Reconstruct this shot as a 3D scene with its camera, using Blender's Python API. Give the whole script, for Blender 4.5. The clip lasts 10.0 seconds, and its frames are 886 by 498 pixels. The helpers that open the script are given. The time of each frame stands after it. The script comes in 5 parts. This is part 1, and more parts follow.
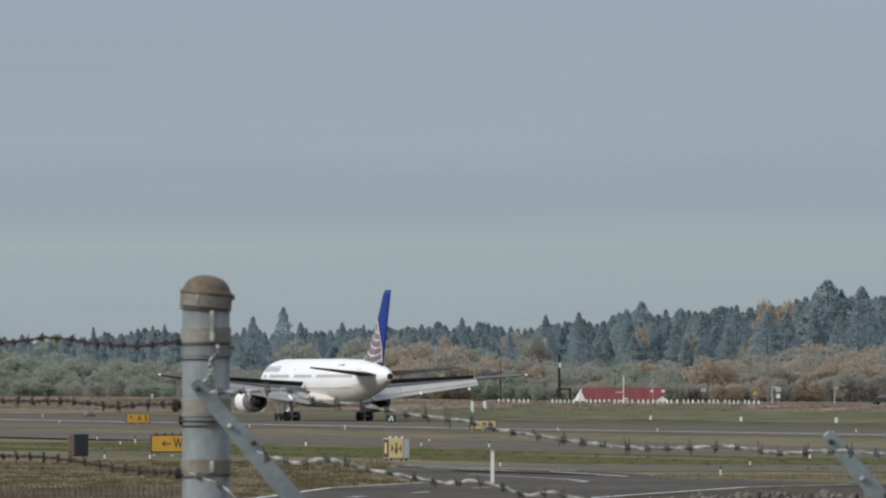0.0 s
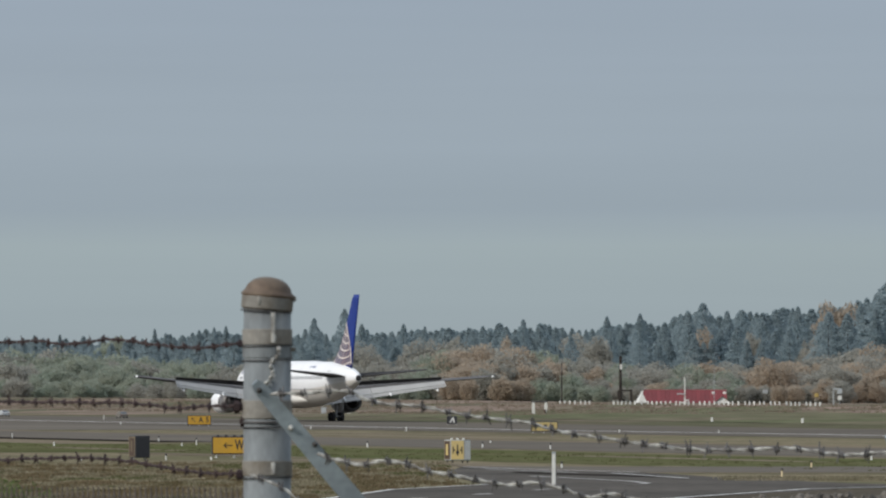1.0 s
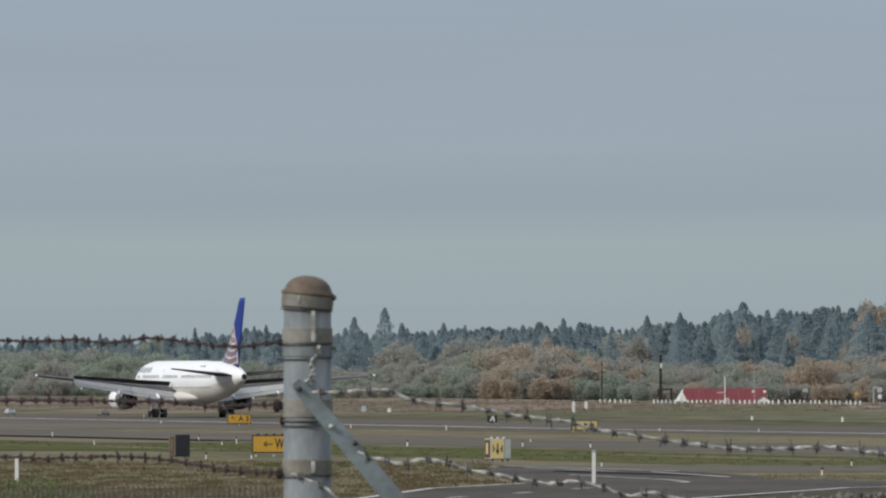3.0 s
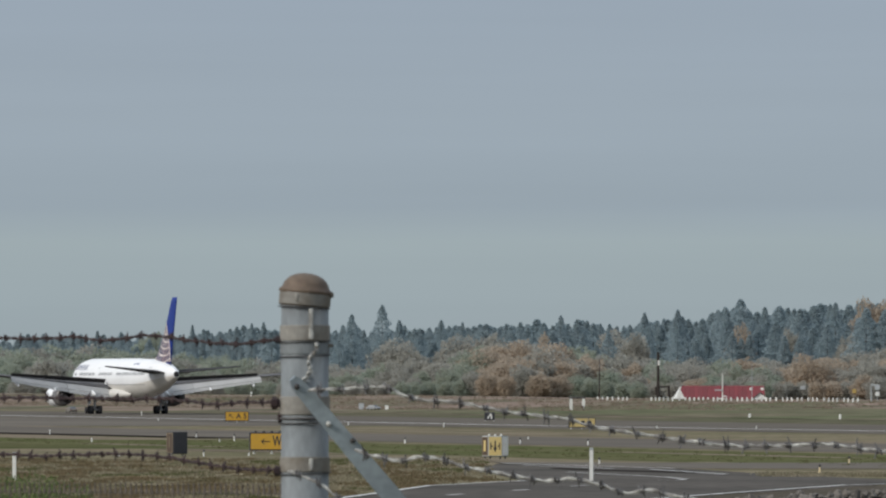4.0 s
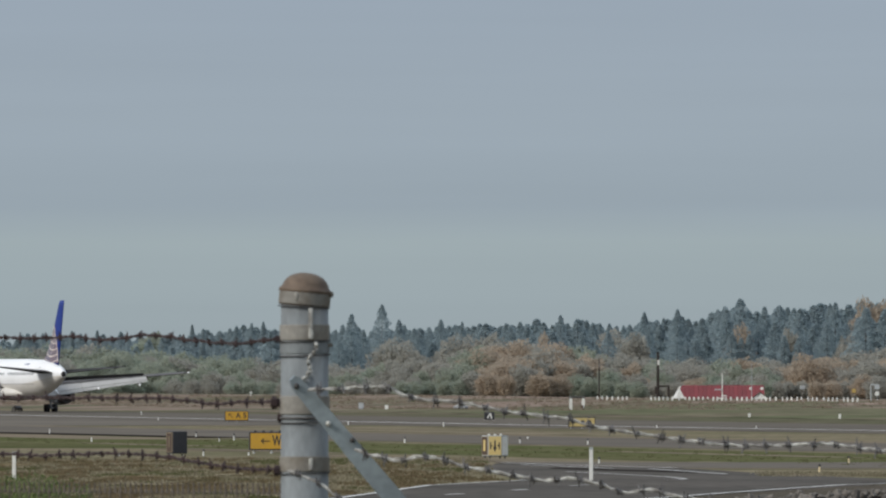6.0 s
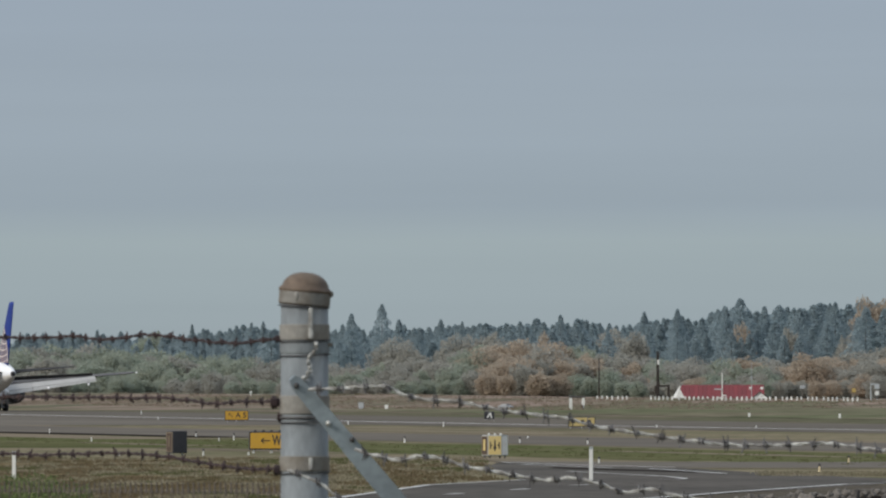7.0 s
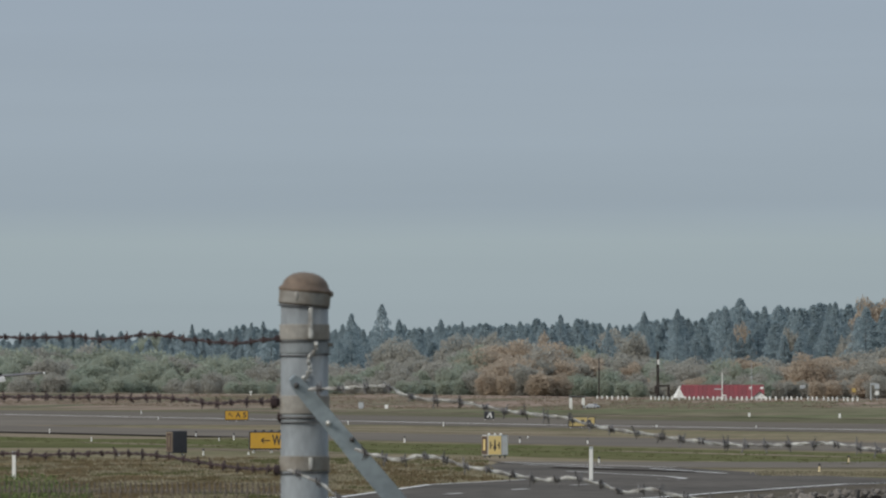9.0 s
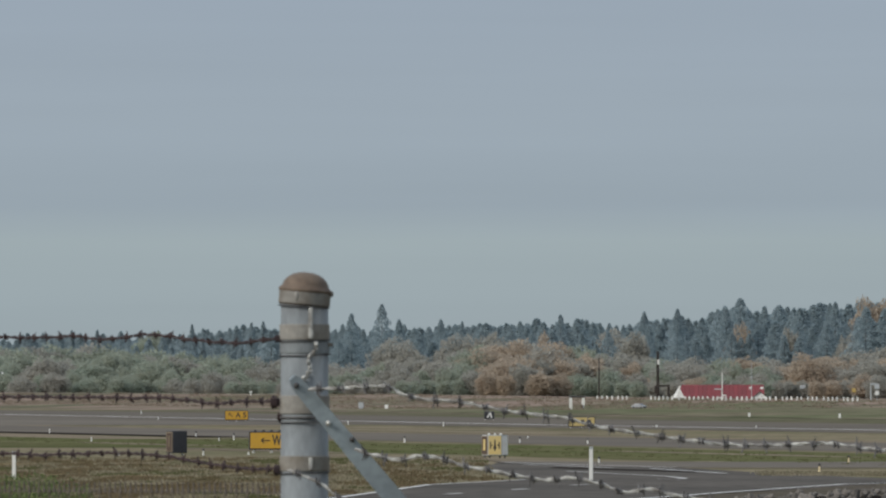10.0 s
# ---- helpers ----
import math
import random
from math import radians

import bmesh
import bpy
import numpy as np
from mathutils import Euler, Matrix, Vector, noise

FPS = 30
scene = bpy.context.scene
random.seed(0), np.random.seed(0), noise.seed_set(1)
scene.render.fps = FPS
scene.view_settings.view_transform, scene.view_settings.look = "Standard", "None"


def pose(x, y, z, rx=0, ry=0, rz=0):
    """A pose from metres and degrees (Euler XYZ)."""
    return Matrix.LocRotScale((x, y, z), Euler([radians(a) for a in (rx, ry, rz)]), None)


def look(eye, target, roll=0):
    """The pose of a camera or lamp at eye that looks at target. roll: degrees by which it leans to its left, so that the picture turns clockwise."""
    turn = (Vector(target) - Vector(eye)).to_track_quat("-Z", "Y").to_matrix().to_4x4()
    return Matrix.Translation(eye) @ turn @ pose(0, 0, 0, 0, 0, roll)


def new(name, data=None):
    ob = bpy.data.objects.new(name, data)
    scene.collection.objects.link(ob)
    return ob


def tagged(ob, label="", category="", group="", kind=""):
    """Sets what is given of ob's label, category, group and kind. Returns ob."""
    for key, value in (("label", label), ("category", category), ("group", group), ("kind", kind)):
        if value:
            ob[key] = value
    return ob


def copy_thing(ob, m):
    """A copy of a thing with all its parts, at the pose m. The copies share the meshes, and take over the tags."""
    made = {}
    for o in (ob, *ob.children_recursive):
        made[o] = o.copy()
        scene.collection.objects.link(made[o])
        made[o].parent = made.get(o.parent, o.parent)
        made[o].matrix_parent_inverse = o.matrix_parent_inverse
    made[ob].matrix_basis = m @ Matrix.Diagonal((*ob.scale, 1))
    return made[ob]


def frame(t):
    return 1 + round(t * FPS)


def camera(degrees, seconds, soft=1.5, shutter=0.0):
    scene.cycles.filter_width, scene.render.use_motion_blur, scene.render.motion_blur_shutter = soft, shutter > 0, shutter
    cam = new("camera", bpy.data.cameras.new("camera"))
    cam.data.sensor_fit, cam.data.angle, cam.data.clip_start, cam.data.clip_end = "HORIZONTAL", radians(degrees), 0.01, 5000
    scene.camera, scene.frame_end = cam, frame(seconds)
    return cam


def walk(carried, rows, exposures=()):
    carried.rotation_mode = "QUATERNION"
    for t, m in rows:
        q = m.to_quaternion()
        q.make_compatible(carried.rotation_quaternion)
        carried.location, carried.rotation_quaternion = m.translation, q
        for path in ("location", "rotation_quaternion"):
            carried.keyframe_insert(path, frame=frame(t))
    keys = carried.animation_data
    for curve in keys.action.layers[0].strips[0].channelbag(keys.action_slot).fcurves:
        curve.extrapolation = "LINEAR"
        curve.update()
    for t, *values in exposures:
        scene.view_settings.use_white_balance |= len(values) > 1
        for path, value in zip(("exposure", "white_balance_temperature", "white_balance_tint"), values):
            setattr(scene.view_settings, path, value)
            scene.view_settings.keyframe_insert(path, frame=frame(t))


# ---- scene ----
EYE_Z = 4.53
PAN = 16000.0


def aim(right, down):
    """Pose of the hand-held camera for a small pan (right) and tilt (down) of the view."""
    return pose(0, 0, EYE_Z, 90 + math.degrees((236 + down) / PAN), 0, math.degrees(right / PAN))


cam = camera(5.61, 10.0, soft=2.2)
cam.data.dof.use_dof, cam.data.dof.focus_distance, cam.data.dof.aperture_fstop = True, 700.0, 80.0  # focused on the runway
walk(cam, [
    (0.0, aim(-174.4, 5.5)), (0.5, aim(-125.7, 6.5)), (1.0, aim(-66.0, 8.5)), (1.5, aim(-15.0, 9.5)),
    (2.0, aim(6.2, 10.0)), (2.5, aim(6.2, 9.0)), (4.0, aim(0.6, 1.6)), (4.5, aim(0.3, 1.5)), (5.0, aim(0.2, 1.4)),
    (5.5, aim(0.2, 1.2)), (7.0, aim(0.0, 0.2)), (8.0, aim(0.0, 0.0)), (9.0, aim(0.0, 0.0)), (10.0, aim(0.0, 0.0)),
])

# ---- light ----
world = bpy.data.worlds.new("sky")
scene.world = world
world.use_nodes = True
wn, wl = world.node_tree.nodes, world.node_tree.links
wn.clear()
SUN_ELEV, SUN_AZ = radians(31), radians(240)  # azimuth clockwise from the view axis: behind and left
sky = wn.new("ShaderNodeTexSky")
sky.sky_type, sky.sun_disc = "NISHITA", False
sky.sun_elevation, sky.sun_rotation = SUN_ELEV, SUN_AZ
sky.air_density, sky.dust_density = 1.0, 2.0
wc = wn.new("ShaderNodeTexCoord")
sep = wn.new("ShaderNodeSeparateXYZ")
wl.new(wc.outputs["Generated"], sep.inputs[0])
ramp = wn.new("ShaderNodeValToRGB")  # high thin overcast: a paler haze at the horizon
ramp.color_ramp.elements[0].position, ramp.color_ramp.elements[0].color = 0.0, (0.315, 0.373, 0.404, 1)
ramp.color_ramp.elements[1].position, ramp.color_ramp.elements[1].color = 1.0, (0.78, 0.85, 0.95, 1)
for p, c in ((0.008, (0.334, 0.401, 0.436, 1)), (0.0168, (0.342, 0.413, 0.444, 1)), (0.0176, (0.313, 0.381, 0.440, 1)), (0.030, (0.322, 0.389, 0.460, 1)), (0.043, (0.310, 0.377, 0.462, 1)), (0.2, (0.42, 0.49, 0.57, 1))):
    e = ramp.color_ramp.elements.new(p)
    e.color = c
wl.new(sep.outputs["Z"], ramp.inputs[0])
wmap = wn.new("ShaderNodeMapping")
wmap.inputs["Scale"].default_value = (6, 6, 130)
wl.new(wc.outputs["Generated"], wmap.inputs[0])
wnoise = wn.new("ShaderNodeTexNoise")
wnoise.inputs["Scale"].default_value, wnoise.inputs["Detail"].default_value = 1.3, 3
wl.new(wmap.outputs[0], wnoise.inputs[0])
wrange = wn.new("ShaderNodeMapRange")
wrange.inputs["From Min"].default_value, wrange.inputs["From Max"].default_value = 0.3, 0.7
wrange.inputs["To Min"].default_value, wrange.inputs["To Max"].default_value = 0.975, 1.025
wl.new(wnoise.outputs[0], wrange.inputs[0])
streak = wn.new("ShaderNodeVectorMath")
streak.operation = "SCALE"
wl.new(ramp.outputs[0], streak.inputs[0])
wl.new(wrange.outputs[0], streak.inputs["Scale"])
bg1, bg2, bsum, wout = wn.new("ShaderNodeBackground"), wn.new("ShaderNodeBackground"), wn.new("ShaderNodeAddShader"), wn.new("ShaderNodeOutputWorld")
bg1.inputs[1].default_value = 0.012
bg2.inputs[1].default_value = 0.92
wl.new(sky.outputs[0], bg1.inputs[0])
wl.new(streak.outputs[0], bg2.inputs[0])
wl.new(bg1.outputs[0], bsum.inputs[0])
wl.new(bg2.outputs[0], bsum.inputs[1])
wl.new(bsum.outputs[0], wout.inputs[0])

sun_data = bpy.data.lights.new("sun", "SUN")
sun_data.energy, sun_data.angle, sun_data.color = 2.8, radians(18), (1.0, 0.95, 0.88)
sun = new("sun", sun_data)
to_sun = Vector((math.sin(SUN_AZ) * math.cos(SUN_ELEV), math.cos(SUN_AZ) * math.cos(SUN_ELEV), math.sin(SUN_ELEV)))
sun.matrix_world = look((0, 0, 60), Vector((0, 0, 60)) - to_sun)
scene.view_settings.exposure = 0.0


# ---- materials ----
def material(name, color, rough=0.7, metal=0.0, second=None, scale=4.0, fine=40.0, mix=0.5, bump=0.0, spread=0.12, island=False, stretch=(1, 1, 1), low=0.38, high=0.62, spec=0.5, thin=0.0):
    """Two-scale procedural surface: large patches towards a second colour, fine grain, relief and per-object spread."""
    m = bpy.data.materials.new(name)
    m.use_nodes = True
    n, l = m.node_tree.nodes, m.node_tree.links
    bsdf = n["Principled BSDF"]
    bsdf.inputs["Metallic"].default_value = metal
    bsdf.inputs["Specular IOR Level"].default_value = spec
    co = n.new("ShaderNodeTexCoord")
    mp = n.new("ShaderNodeMapping")
    mp.inputs["Scale"].default_value = stretch
    l.new(co.outputs["Object"], mp.inputs[0])
    big, small = n.new("ShaderNodeTexNoise"), n.new("ShaderNodeTexNoise")
    big.inputs["Scale"].default_value, big.inputs["Detail"].default_value = scale, 4
    small.inputs["Scale"].default_value, small.inputs["Detail"].default_value = fine, 3
    l.new(mp.outputs[0], big.inputs[0])
    l.new(mp.outputs[0], small.inputs[0])
    patch = n.new("ShaderNodeMapRange")
    patch.inputs["From Min"].default_value, patch.inputs["From Max"].default_value = low, high
    patch.inputs["To Max"].default_value = mix
    l.new(big.outputs[0], patch.inputs[0])
    blend = n.new("ShaderNodeMix")
    blend.data_type = "RGBA"
    second = second or tuple(c * 0.7 for c in color)
    blend.inputs["A"].default_value, blend.inputs["B"].default_value = (*color, 1), (*second, 1)
    l.new(patch.outputs[0], blend.inputs["Factor"])
    if island:
        rnd = n.new("ShaderNodeNewGeometry").outputs["Random Per Island"]
    else:
        rnd = n.new("ShaderNodeObjectInfo").outputs["Random"]
    vary = n.new("ShaderNodeMapRange")
    vary.inputs["To Min"].default_value, vary.inputs["To Max"].default_value = 1 - spread, 1 + spread
    l.new(rnd, vary.inputs[0])
    grain = n.new("ShaderNodeMapRange")
    grain.inputs["From Min"].default_value, grain.inputs["From Max"].default_value = 0.3, 0.7
    grain.inputs["To Min"].default_value, grain.inputs["To Max"].default_value = 1 - spread, 1 + spread
    l.new(small.outputs[0], grain.inputs[0])
    mul = n.new("ShaderNodeMath")
    mul.operation = "MULTIPLY"
    l.new(vary.outputs[0], mul.inputs[0])
    l.new(grain.outputs[0], mul.inputs[1])
    tint = n.new("ShaderNodeVectorMath")
    tint.operation = "SCALE"
    l.new(blend.outputs["Result"], tint.inputs[0])
    l.new(mul.outputs[0], tint.inputs["Scale"])
    l.new(tint.outputs[0], bsdf.inputs["Base Color"])
    if thin:  # leaves and blades let light through
        tl, ms = n.new("ShaderNodeBsdfTranslucent"), n.new("ShaderNodeMixShader")
        l.new(tint.outputs[0], tl.inputs[0])
        ms.inputs[0].default_value = thin
        l.new(bsdf.outputs[0], ms.inputs[1])
        l.new(tl.outputs[0], ms.inputs[2])
        l.new(ms.outputs[0], n["Material Output"].inputs["Surface"])
    rr = n.new("ShaderNodeMapRange")
    rr.inputs["To Min"].default_value, rr.inputs["To Max"].default_value = max(0.03, rough - 0.1), min(1.0, rough + 0.1)
    l.new(small.outputs[0], rr.inputs[0])
    l.new(rr.outputs[0], bsdf.inputs["Roughness"])
    if bump:
        b = n.new("ShaderNodeBump")
        b.inputs["Strength"].default_value, b.inputs["Distance"].default_value = 0.6, bump
        l.new(small.outputs[0], b.inputs["Height"])
        l.new(b.outputs[0], bsdf.inputs["Normal"])
    return m


M = {}
M["dry_grass"] = material("dry_grass", (0.168, 0.143, 0.101), 0.95, second=(0.112, 0.107, 0.066), scale=0.05, fine=0.6, mix=0.95, spread=0.35, spec=0.0)
M["green_grass"] = material("green_grass", (0.072, 0.082, 0.036), 0.95, second=(0.098, 0.094, 0.052), scale=0.04, fine=0.6, mix=0.8, spread=0.3, spec=0.0)
M["verge_olive"] = material("olive_grass", (0.086, 0.092, 0.056), 0.95, second=(0.118, 0.104, 0.076), scale=0.022, fine=0.2, mix=0.9, spread=0.35, spec=0.0)
M["levee_grass"] = material("levee_grass", (0.182, 0.142, 0.118), 0.95, second=(0.082, 0.088, 0.056), scale=0.018, fine=0.14, mix=0.9, spread=0.4, spec=0.0, low=0.42, high=0.64)
M["asphalt"] = material("asphalt", (0.063, 0.060, 0.056), 0.9, second=(0.086, 0.080, 0.073), scale=0.05, fine=0.9, mix=0.9, spread=0.25, spec=0.0)
M["runway"] = material("runway_concrete", (0.143, 0.129, 0.111), 0.9, second=(0.117, 0.107, 0.095), scale=0.03, fine=0.5, mix=0.9, spread=0.09, spec=0.0)
M["sand"] = material("sandy_gravel", (0.215, 0.180, 0.135), 0.95, second=(0.139, 0.122, 0.090), scale=0.1, fine=1.5, mix=0.8, spread=0.15, spec=0.0)
M["tar"] = material("dark_soil", (0.024, 0.021, 0.019), 0.95, scale=0.1, fine=1.0, spec=0.0)
M["white_paint"] = material("white_marking_paint", (0.70, 0.70, 0.68), 0.7, second=(0.42, 0.42, 0.41), scale=0.4, fine=6, mix=0.7)
M["white_post"] = material("white_painted_metal", (0.702, 0.702, 0.666), 0.5, second=(0.540, 0.522, 0.450), scale=3, fine=20, mix=0.4)
M["galvanized"] = material("galvanized_steel", (0.172, 0.189, 0.196), 0.6, 0.0, second=(0.092, 0.099, 0.102), scale=11, fine=80, mix=0.9, bump=0.0007, stretch=(1, 1, 0.45), low=0.42, high=0.68, spec=0.15)
M["dull_zinc"] = material("dull_zinc", (0.205, 0.198, 0.180), 0.55, 0.0, second=(0.115, 0.096, 0.072), scale=14, fine=90, mix=0.8, bump=0.0006, spec=0.2)
M["rusty_cap"] = material("weathered_cap", (0.150, 0.112, 0.080), 0.65, 0.3, second=(0.102, 0.070, 0.051), scale=20, fine=110, mix=0.8, bump=0.0008)
M["rust"] = material("rusty_wire", (0.046, 0.028, 0.027), 0.85, 0.2, second=(0.024, 0.016, 0.019), scale=30, fine=200, mix=0.8, bump=0.0005)
M["old_mesh"] = material("old_mesh_wire", (0.104, 0.086, 0.072), 0.85, 0.2, second=(0.070, 0.060, 0.050), scale=30, fine=200, mix=0.8)
M["barb_grey"] = material("barb_grey", (0.120, 0.117, 0.118), 0.6, 0.3, second=(0.060, 0.056, 0.055), scale=30, fine=200, mix=0.8)
M["zinc_wire"] = material("zinc_wire", (0.46, 0.46, 0.43), 0.5, 0.4, second=(0.150, 0.140, 0.130), scale=45, fine=150, mix=0.9)
M["arm"] = material("arm_steel", (0.308, 0.362, 0.389), 0.5, 0.3, second=(0.238, 0.281, 0.308), scale=8, fine=60, mix=0.8)
M["dark_steel"] = material("dark_steel", (0.055, 0.052, 0.05), 0.6, 0.4, scale=20, fine=90)
M["sign_yellow"] = material("sign_yellow", (0.576, 0.320, 0.028), 0.45, second=(0.496, 0.288, 0.048), scale=2, fine=12, mix=0.6, spread=0.05)
M["sign_yellow_pale"] = material("sign_yellow_faded", (0.56, 0.43, 0.17), 0.45, second=(0.48, 0.39, 0.19), scale=2, fine=12, mix=0.6, spread=0.05)
M["sign_black"] = material("sign_black", (0.03, 0.03, 0.035), 0.5, scale=3, fine=20)
M["sign_grey"] = material("sign_grey", (0.400, 0.424, 0.432), 0.5, scale=2, fine=15)
M["sign_brown"] = material("sign_dark_brown", (0.060, 0.036, 0.024), 0.6, scale=3, fine=20)
M["plane_white"] = material("aircraft_white", (0.78, 0.79, 0.80), 0.4, second=(0.72, 0.73, 0.74), scale=0.3, fine=1.5, mix=0.6, spread=0.015, spec=0.35)
M["plane_belly"] = material("aircraft_belly_grey", (0.665, 0.645, 0.605), 0.35, second=(0.575, 0.555, 0.515), scale=0.4, fine=4, mix=0.7, spread=0.03)
M["plane_grey"] = material("aircraft_grey", (0.26, 0.265, 0.275), 0.5, second=(0.21, 0.215, 0.22), scale=0.6, fine=5, mix=0.7, spread=0.04)
# near-black stands in for shade on spoiler backs and below the tailplane
M["wing_shade_dark"] = material("wing_shade_grey", (0.042, 0.041, 0.043), 0.8, second=(0.06, 0.057, 0.055), scale=0.6, fine=5, mix=0.7, spread=0.05, spec=0.15)
# grey darkened so the colour itself holds the shade under the wing
M["wing_skin_shaded"] = material("wing_skin_shade_grey", (0.10, 0.10, 0.105), 0.7, second=(0.14, 0.135, 0.13), scale=0.6, fine=5, mix=0.7, spread=0.05, spec=0.2)
M["flap"] = material("flap_pale_grey", (0.335, 0.335, 0.330), 0.45, second=(0.285, 0.285, 0.280), scale=0.8, fine=6, mix=0.6, spread=0.04)
M["fin_blue"] = material("fin_blue", (0.014, 0.034, 0.20), 0.5, second=(0.016, 0.04, 0.22), scale=0.5, fine=4, mix=0.6, spread=0.04, spec=0.2)
M["fin_line"] = material("fin_cream_lines", (0.840, 0.762, 0.694), 0.4, scale=1, fine=5, spread=0.05)
M["fin_net"] = material("fin_grey_violet", (0.105, 0.096, 0.155), 0.4, second=(0.190, 0.135, 0.150), scale=0.6, fine=5, spread=0.05)
M["glass_dark"] = material("window_dark", (0.10, 0.11, 0.13), 0.15, scale=2, fine=10)
M["letter_blue"] = material("letter_blue", (0.022, 0.04, 0.13), 0.5, scale=2, fine=10)
M["engine_dark"] = material("engine_dark", (0.045, 0.042, 0.042), 0.45, 0.5, scale=2, fine=10)
M["rubber"] = material("rubber", (0.022, 0.022, 0.024), 0.8, scale=3, fine=20)
M["gear_metal"] = material("gear_metal", (0.40, 0.39, 0.38), 0.45, 0.4, scale=4, fine=20)
M["red_roof"] = material("red_metal_roof", (0.165, 0.024, 0.028), 0.6, second=(0.130, 0.022, 0.025), scale=0.4, fine=4, mix=0.6)
M["wood_pole"] = material("weathered_wood", (0.042, 0.036, 0.032), 0.9, second=(0.03, 0.026, 0.023), scale=3, fine=20, stretch=(1, 1, 0.2), spec=0.1)
M["stone"] = material("rubble_stone", (0.135, 0.120, 0.104), 0.9, second=(0.070, 0.063, 0.055), scale=2, fine=14, mix=0.8, bump=0.02, spread=0.35)
M["bark"] = material("bark", (0.075, 0.06, 0.05), 0.95, scale=1, fine=8)
# distance haze is put into this colour, far paler and bluer than needles
M["conifer"] = material("hazy_conifer_needles", (0.362, 0.436, 0.460), 0.95, second=(0.332, 0.400, 0.420), scale=0.1, fine=0.8, mix=0.8, spread=0.04, island=True, spec=0.0, thin=0.65)
# the three leaf colours carry distance haze: base tones paled and greyed
M["leaf_green"] = material("hazy_green_leaves", (0.350, 0.402, 0.334), 0.95, second=(0.394, 0.394, 0.318), scale=0.08, fine=0.8, mix=0.8, spread=0.04, island=True, spec=0.0, thin=0.6)
M["leaf_brown"] = material("hazy_brown_leaves", (0.418, 0.398, 0.352), 0.95, second=(0.380, 0.388, 0.350), scale=0.08, fine=0.8, mix=0.8, spread=0.04, island=True, spec=0.0, thin=0.6)
M["leaf_orange"] = material("hazy_orange_leaves", (0.490, 0.402, 0.312), 0.95, second=(0.440, 0.392, 0.325), scale=0.08, fine=0.8, mix=0.8, spread=0.04, island=True, spec=0.0, thin=0.6)
M["bush"] = material("bush_leaves", (0.100, 0.150, 0.045), 0.9, second=(0.140, 0.165, 0.060), scale=1, fine=10, mix=0.8, spread=0.2, island=True, thin=0.35)
M["straw"] = material("straw_blades", (0.275, 0.238, 0.168), 0.95, second=(0.175, 0.160, 0.100), scale=0.25, fine=3, mix=0.9, spread=0.28, island=True, spec=0.1, thin=0.3)
M["turf"] = material("green_blades", (0.100, 0.108, 0.046), 0.95, second=(0.125, 0.115, 0.062), scale=0.1, fine=3, mix=0.8, spread=0.16, island=True, spec=0.1, thin=0.3)
M["straw_ground"] = material("flattened_straw", (0.225, 0.192, 0.132), 0.95, second=(0.150, 0.135, 0.085), scale=0.5, fine=4, mix=0.9, spread=0.25, spec=0.0)
M["brown_ground"] = material("rank_brown_grass", (0.150, 0.112, 0.068), 0.95, second=(0.120, 0.110, 0.060), scale=0.5, fine=4, mix=0.9, spread=0.25, spec=0.0)
M["cabin_glass"] = material("cabin_window_grey", (0.230, 0.235, 0.245), 0.25, scale=2, fine=10)
M["rank"] = material("brown_blades", (0.165, 0.125, 0.078), 0.95, second=(0.128, 0.108, 0.058), scale=0.25, fine=3, mix=0.9, spread=0.25, island=True, spec=0.1, thin=0.3)
M["bright_paint"] = material("fresh_white_paint", (0.76, 0.76, 0.74), 0.7, second=(0.50, 0.50, 0.48), scale=0.08, fine=2, mix=0.7, spread=0.1)
M["gravel"] = material("dark_gravel", (0.088, 0.077, 0.064), 0.95, second=(0.060, 0.055, 0.044), scale=0.8, fine=6, mix=0.9, spread=0.3, spec=0.0)
M["levee_straw"] = material("levee_straw_blades", (0.262, 0.205, 0.162), 0.95, second=(0.190, 0.160, 0.115), scale=0.1, fine=1, mix=0.9, spread=0.2, island=True, spec=0.0, thin=0.3)
M["amber"] = material("amber_stem", (0.62, 0.50, 0.30), 0.5, scale=3, fine=20)
M["engine_grey"] = material("reverser_grey_metal", (0.190, 0.182, 0.180), 0.45, 0.1, second=(0.095, 0.088, 0.086), scale=1.2, fine=8, mix=0.8, spread=0.05)
M["fin_warm"] = material("fin_orange_lines", (0.620, 0.370, 0.260), 0.4, scale=1, fine=5, spread=0.05)
M["letter_pale"] = material("letter_slate_blue", (0.120, 0.145, 0.260), 0.5, scale=2, fine=10)
M["car_white"] = material("car_paint_white", (0.27, 0.28, 0.29), 0.3, scale=1, fine=6, spread=0.03)
M["yellow_plate"] = material("yellow_plate", (0.50, 0.35, 0.11), 0.5, scale=2, fine=10)


# ---- mesh helpers ----
def empty(name, m=None):
    ob = new(name)
    ob.empty_display_size = 0.3
    if m is not None:
        ob.matrix_basis = m
    return ob


def part(name, bm, mat_, parent=None, label="", smooth=False):
    """Links a bmesh as one mesh object, under a thing or part if given."""
    me = bpy.data.meshes.new(name)
    bmesh.ops.recalc_face_normals(bm, faces=bm.faces)
    if smooth:
        for fc in bm.faces:
            fc.smooth = True
    bm.to_mesh(me)
    bm.free()
    me.materials.append(mat_)
    ob = new(name, me)
    if parent:
        ob.parent = parent
    if label:
        ob["label"] = label
    return ob


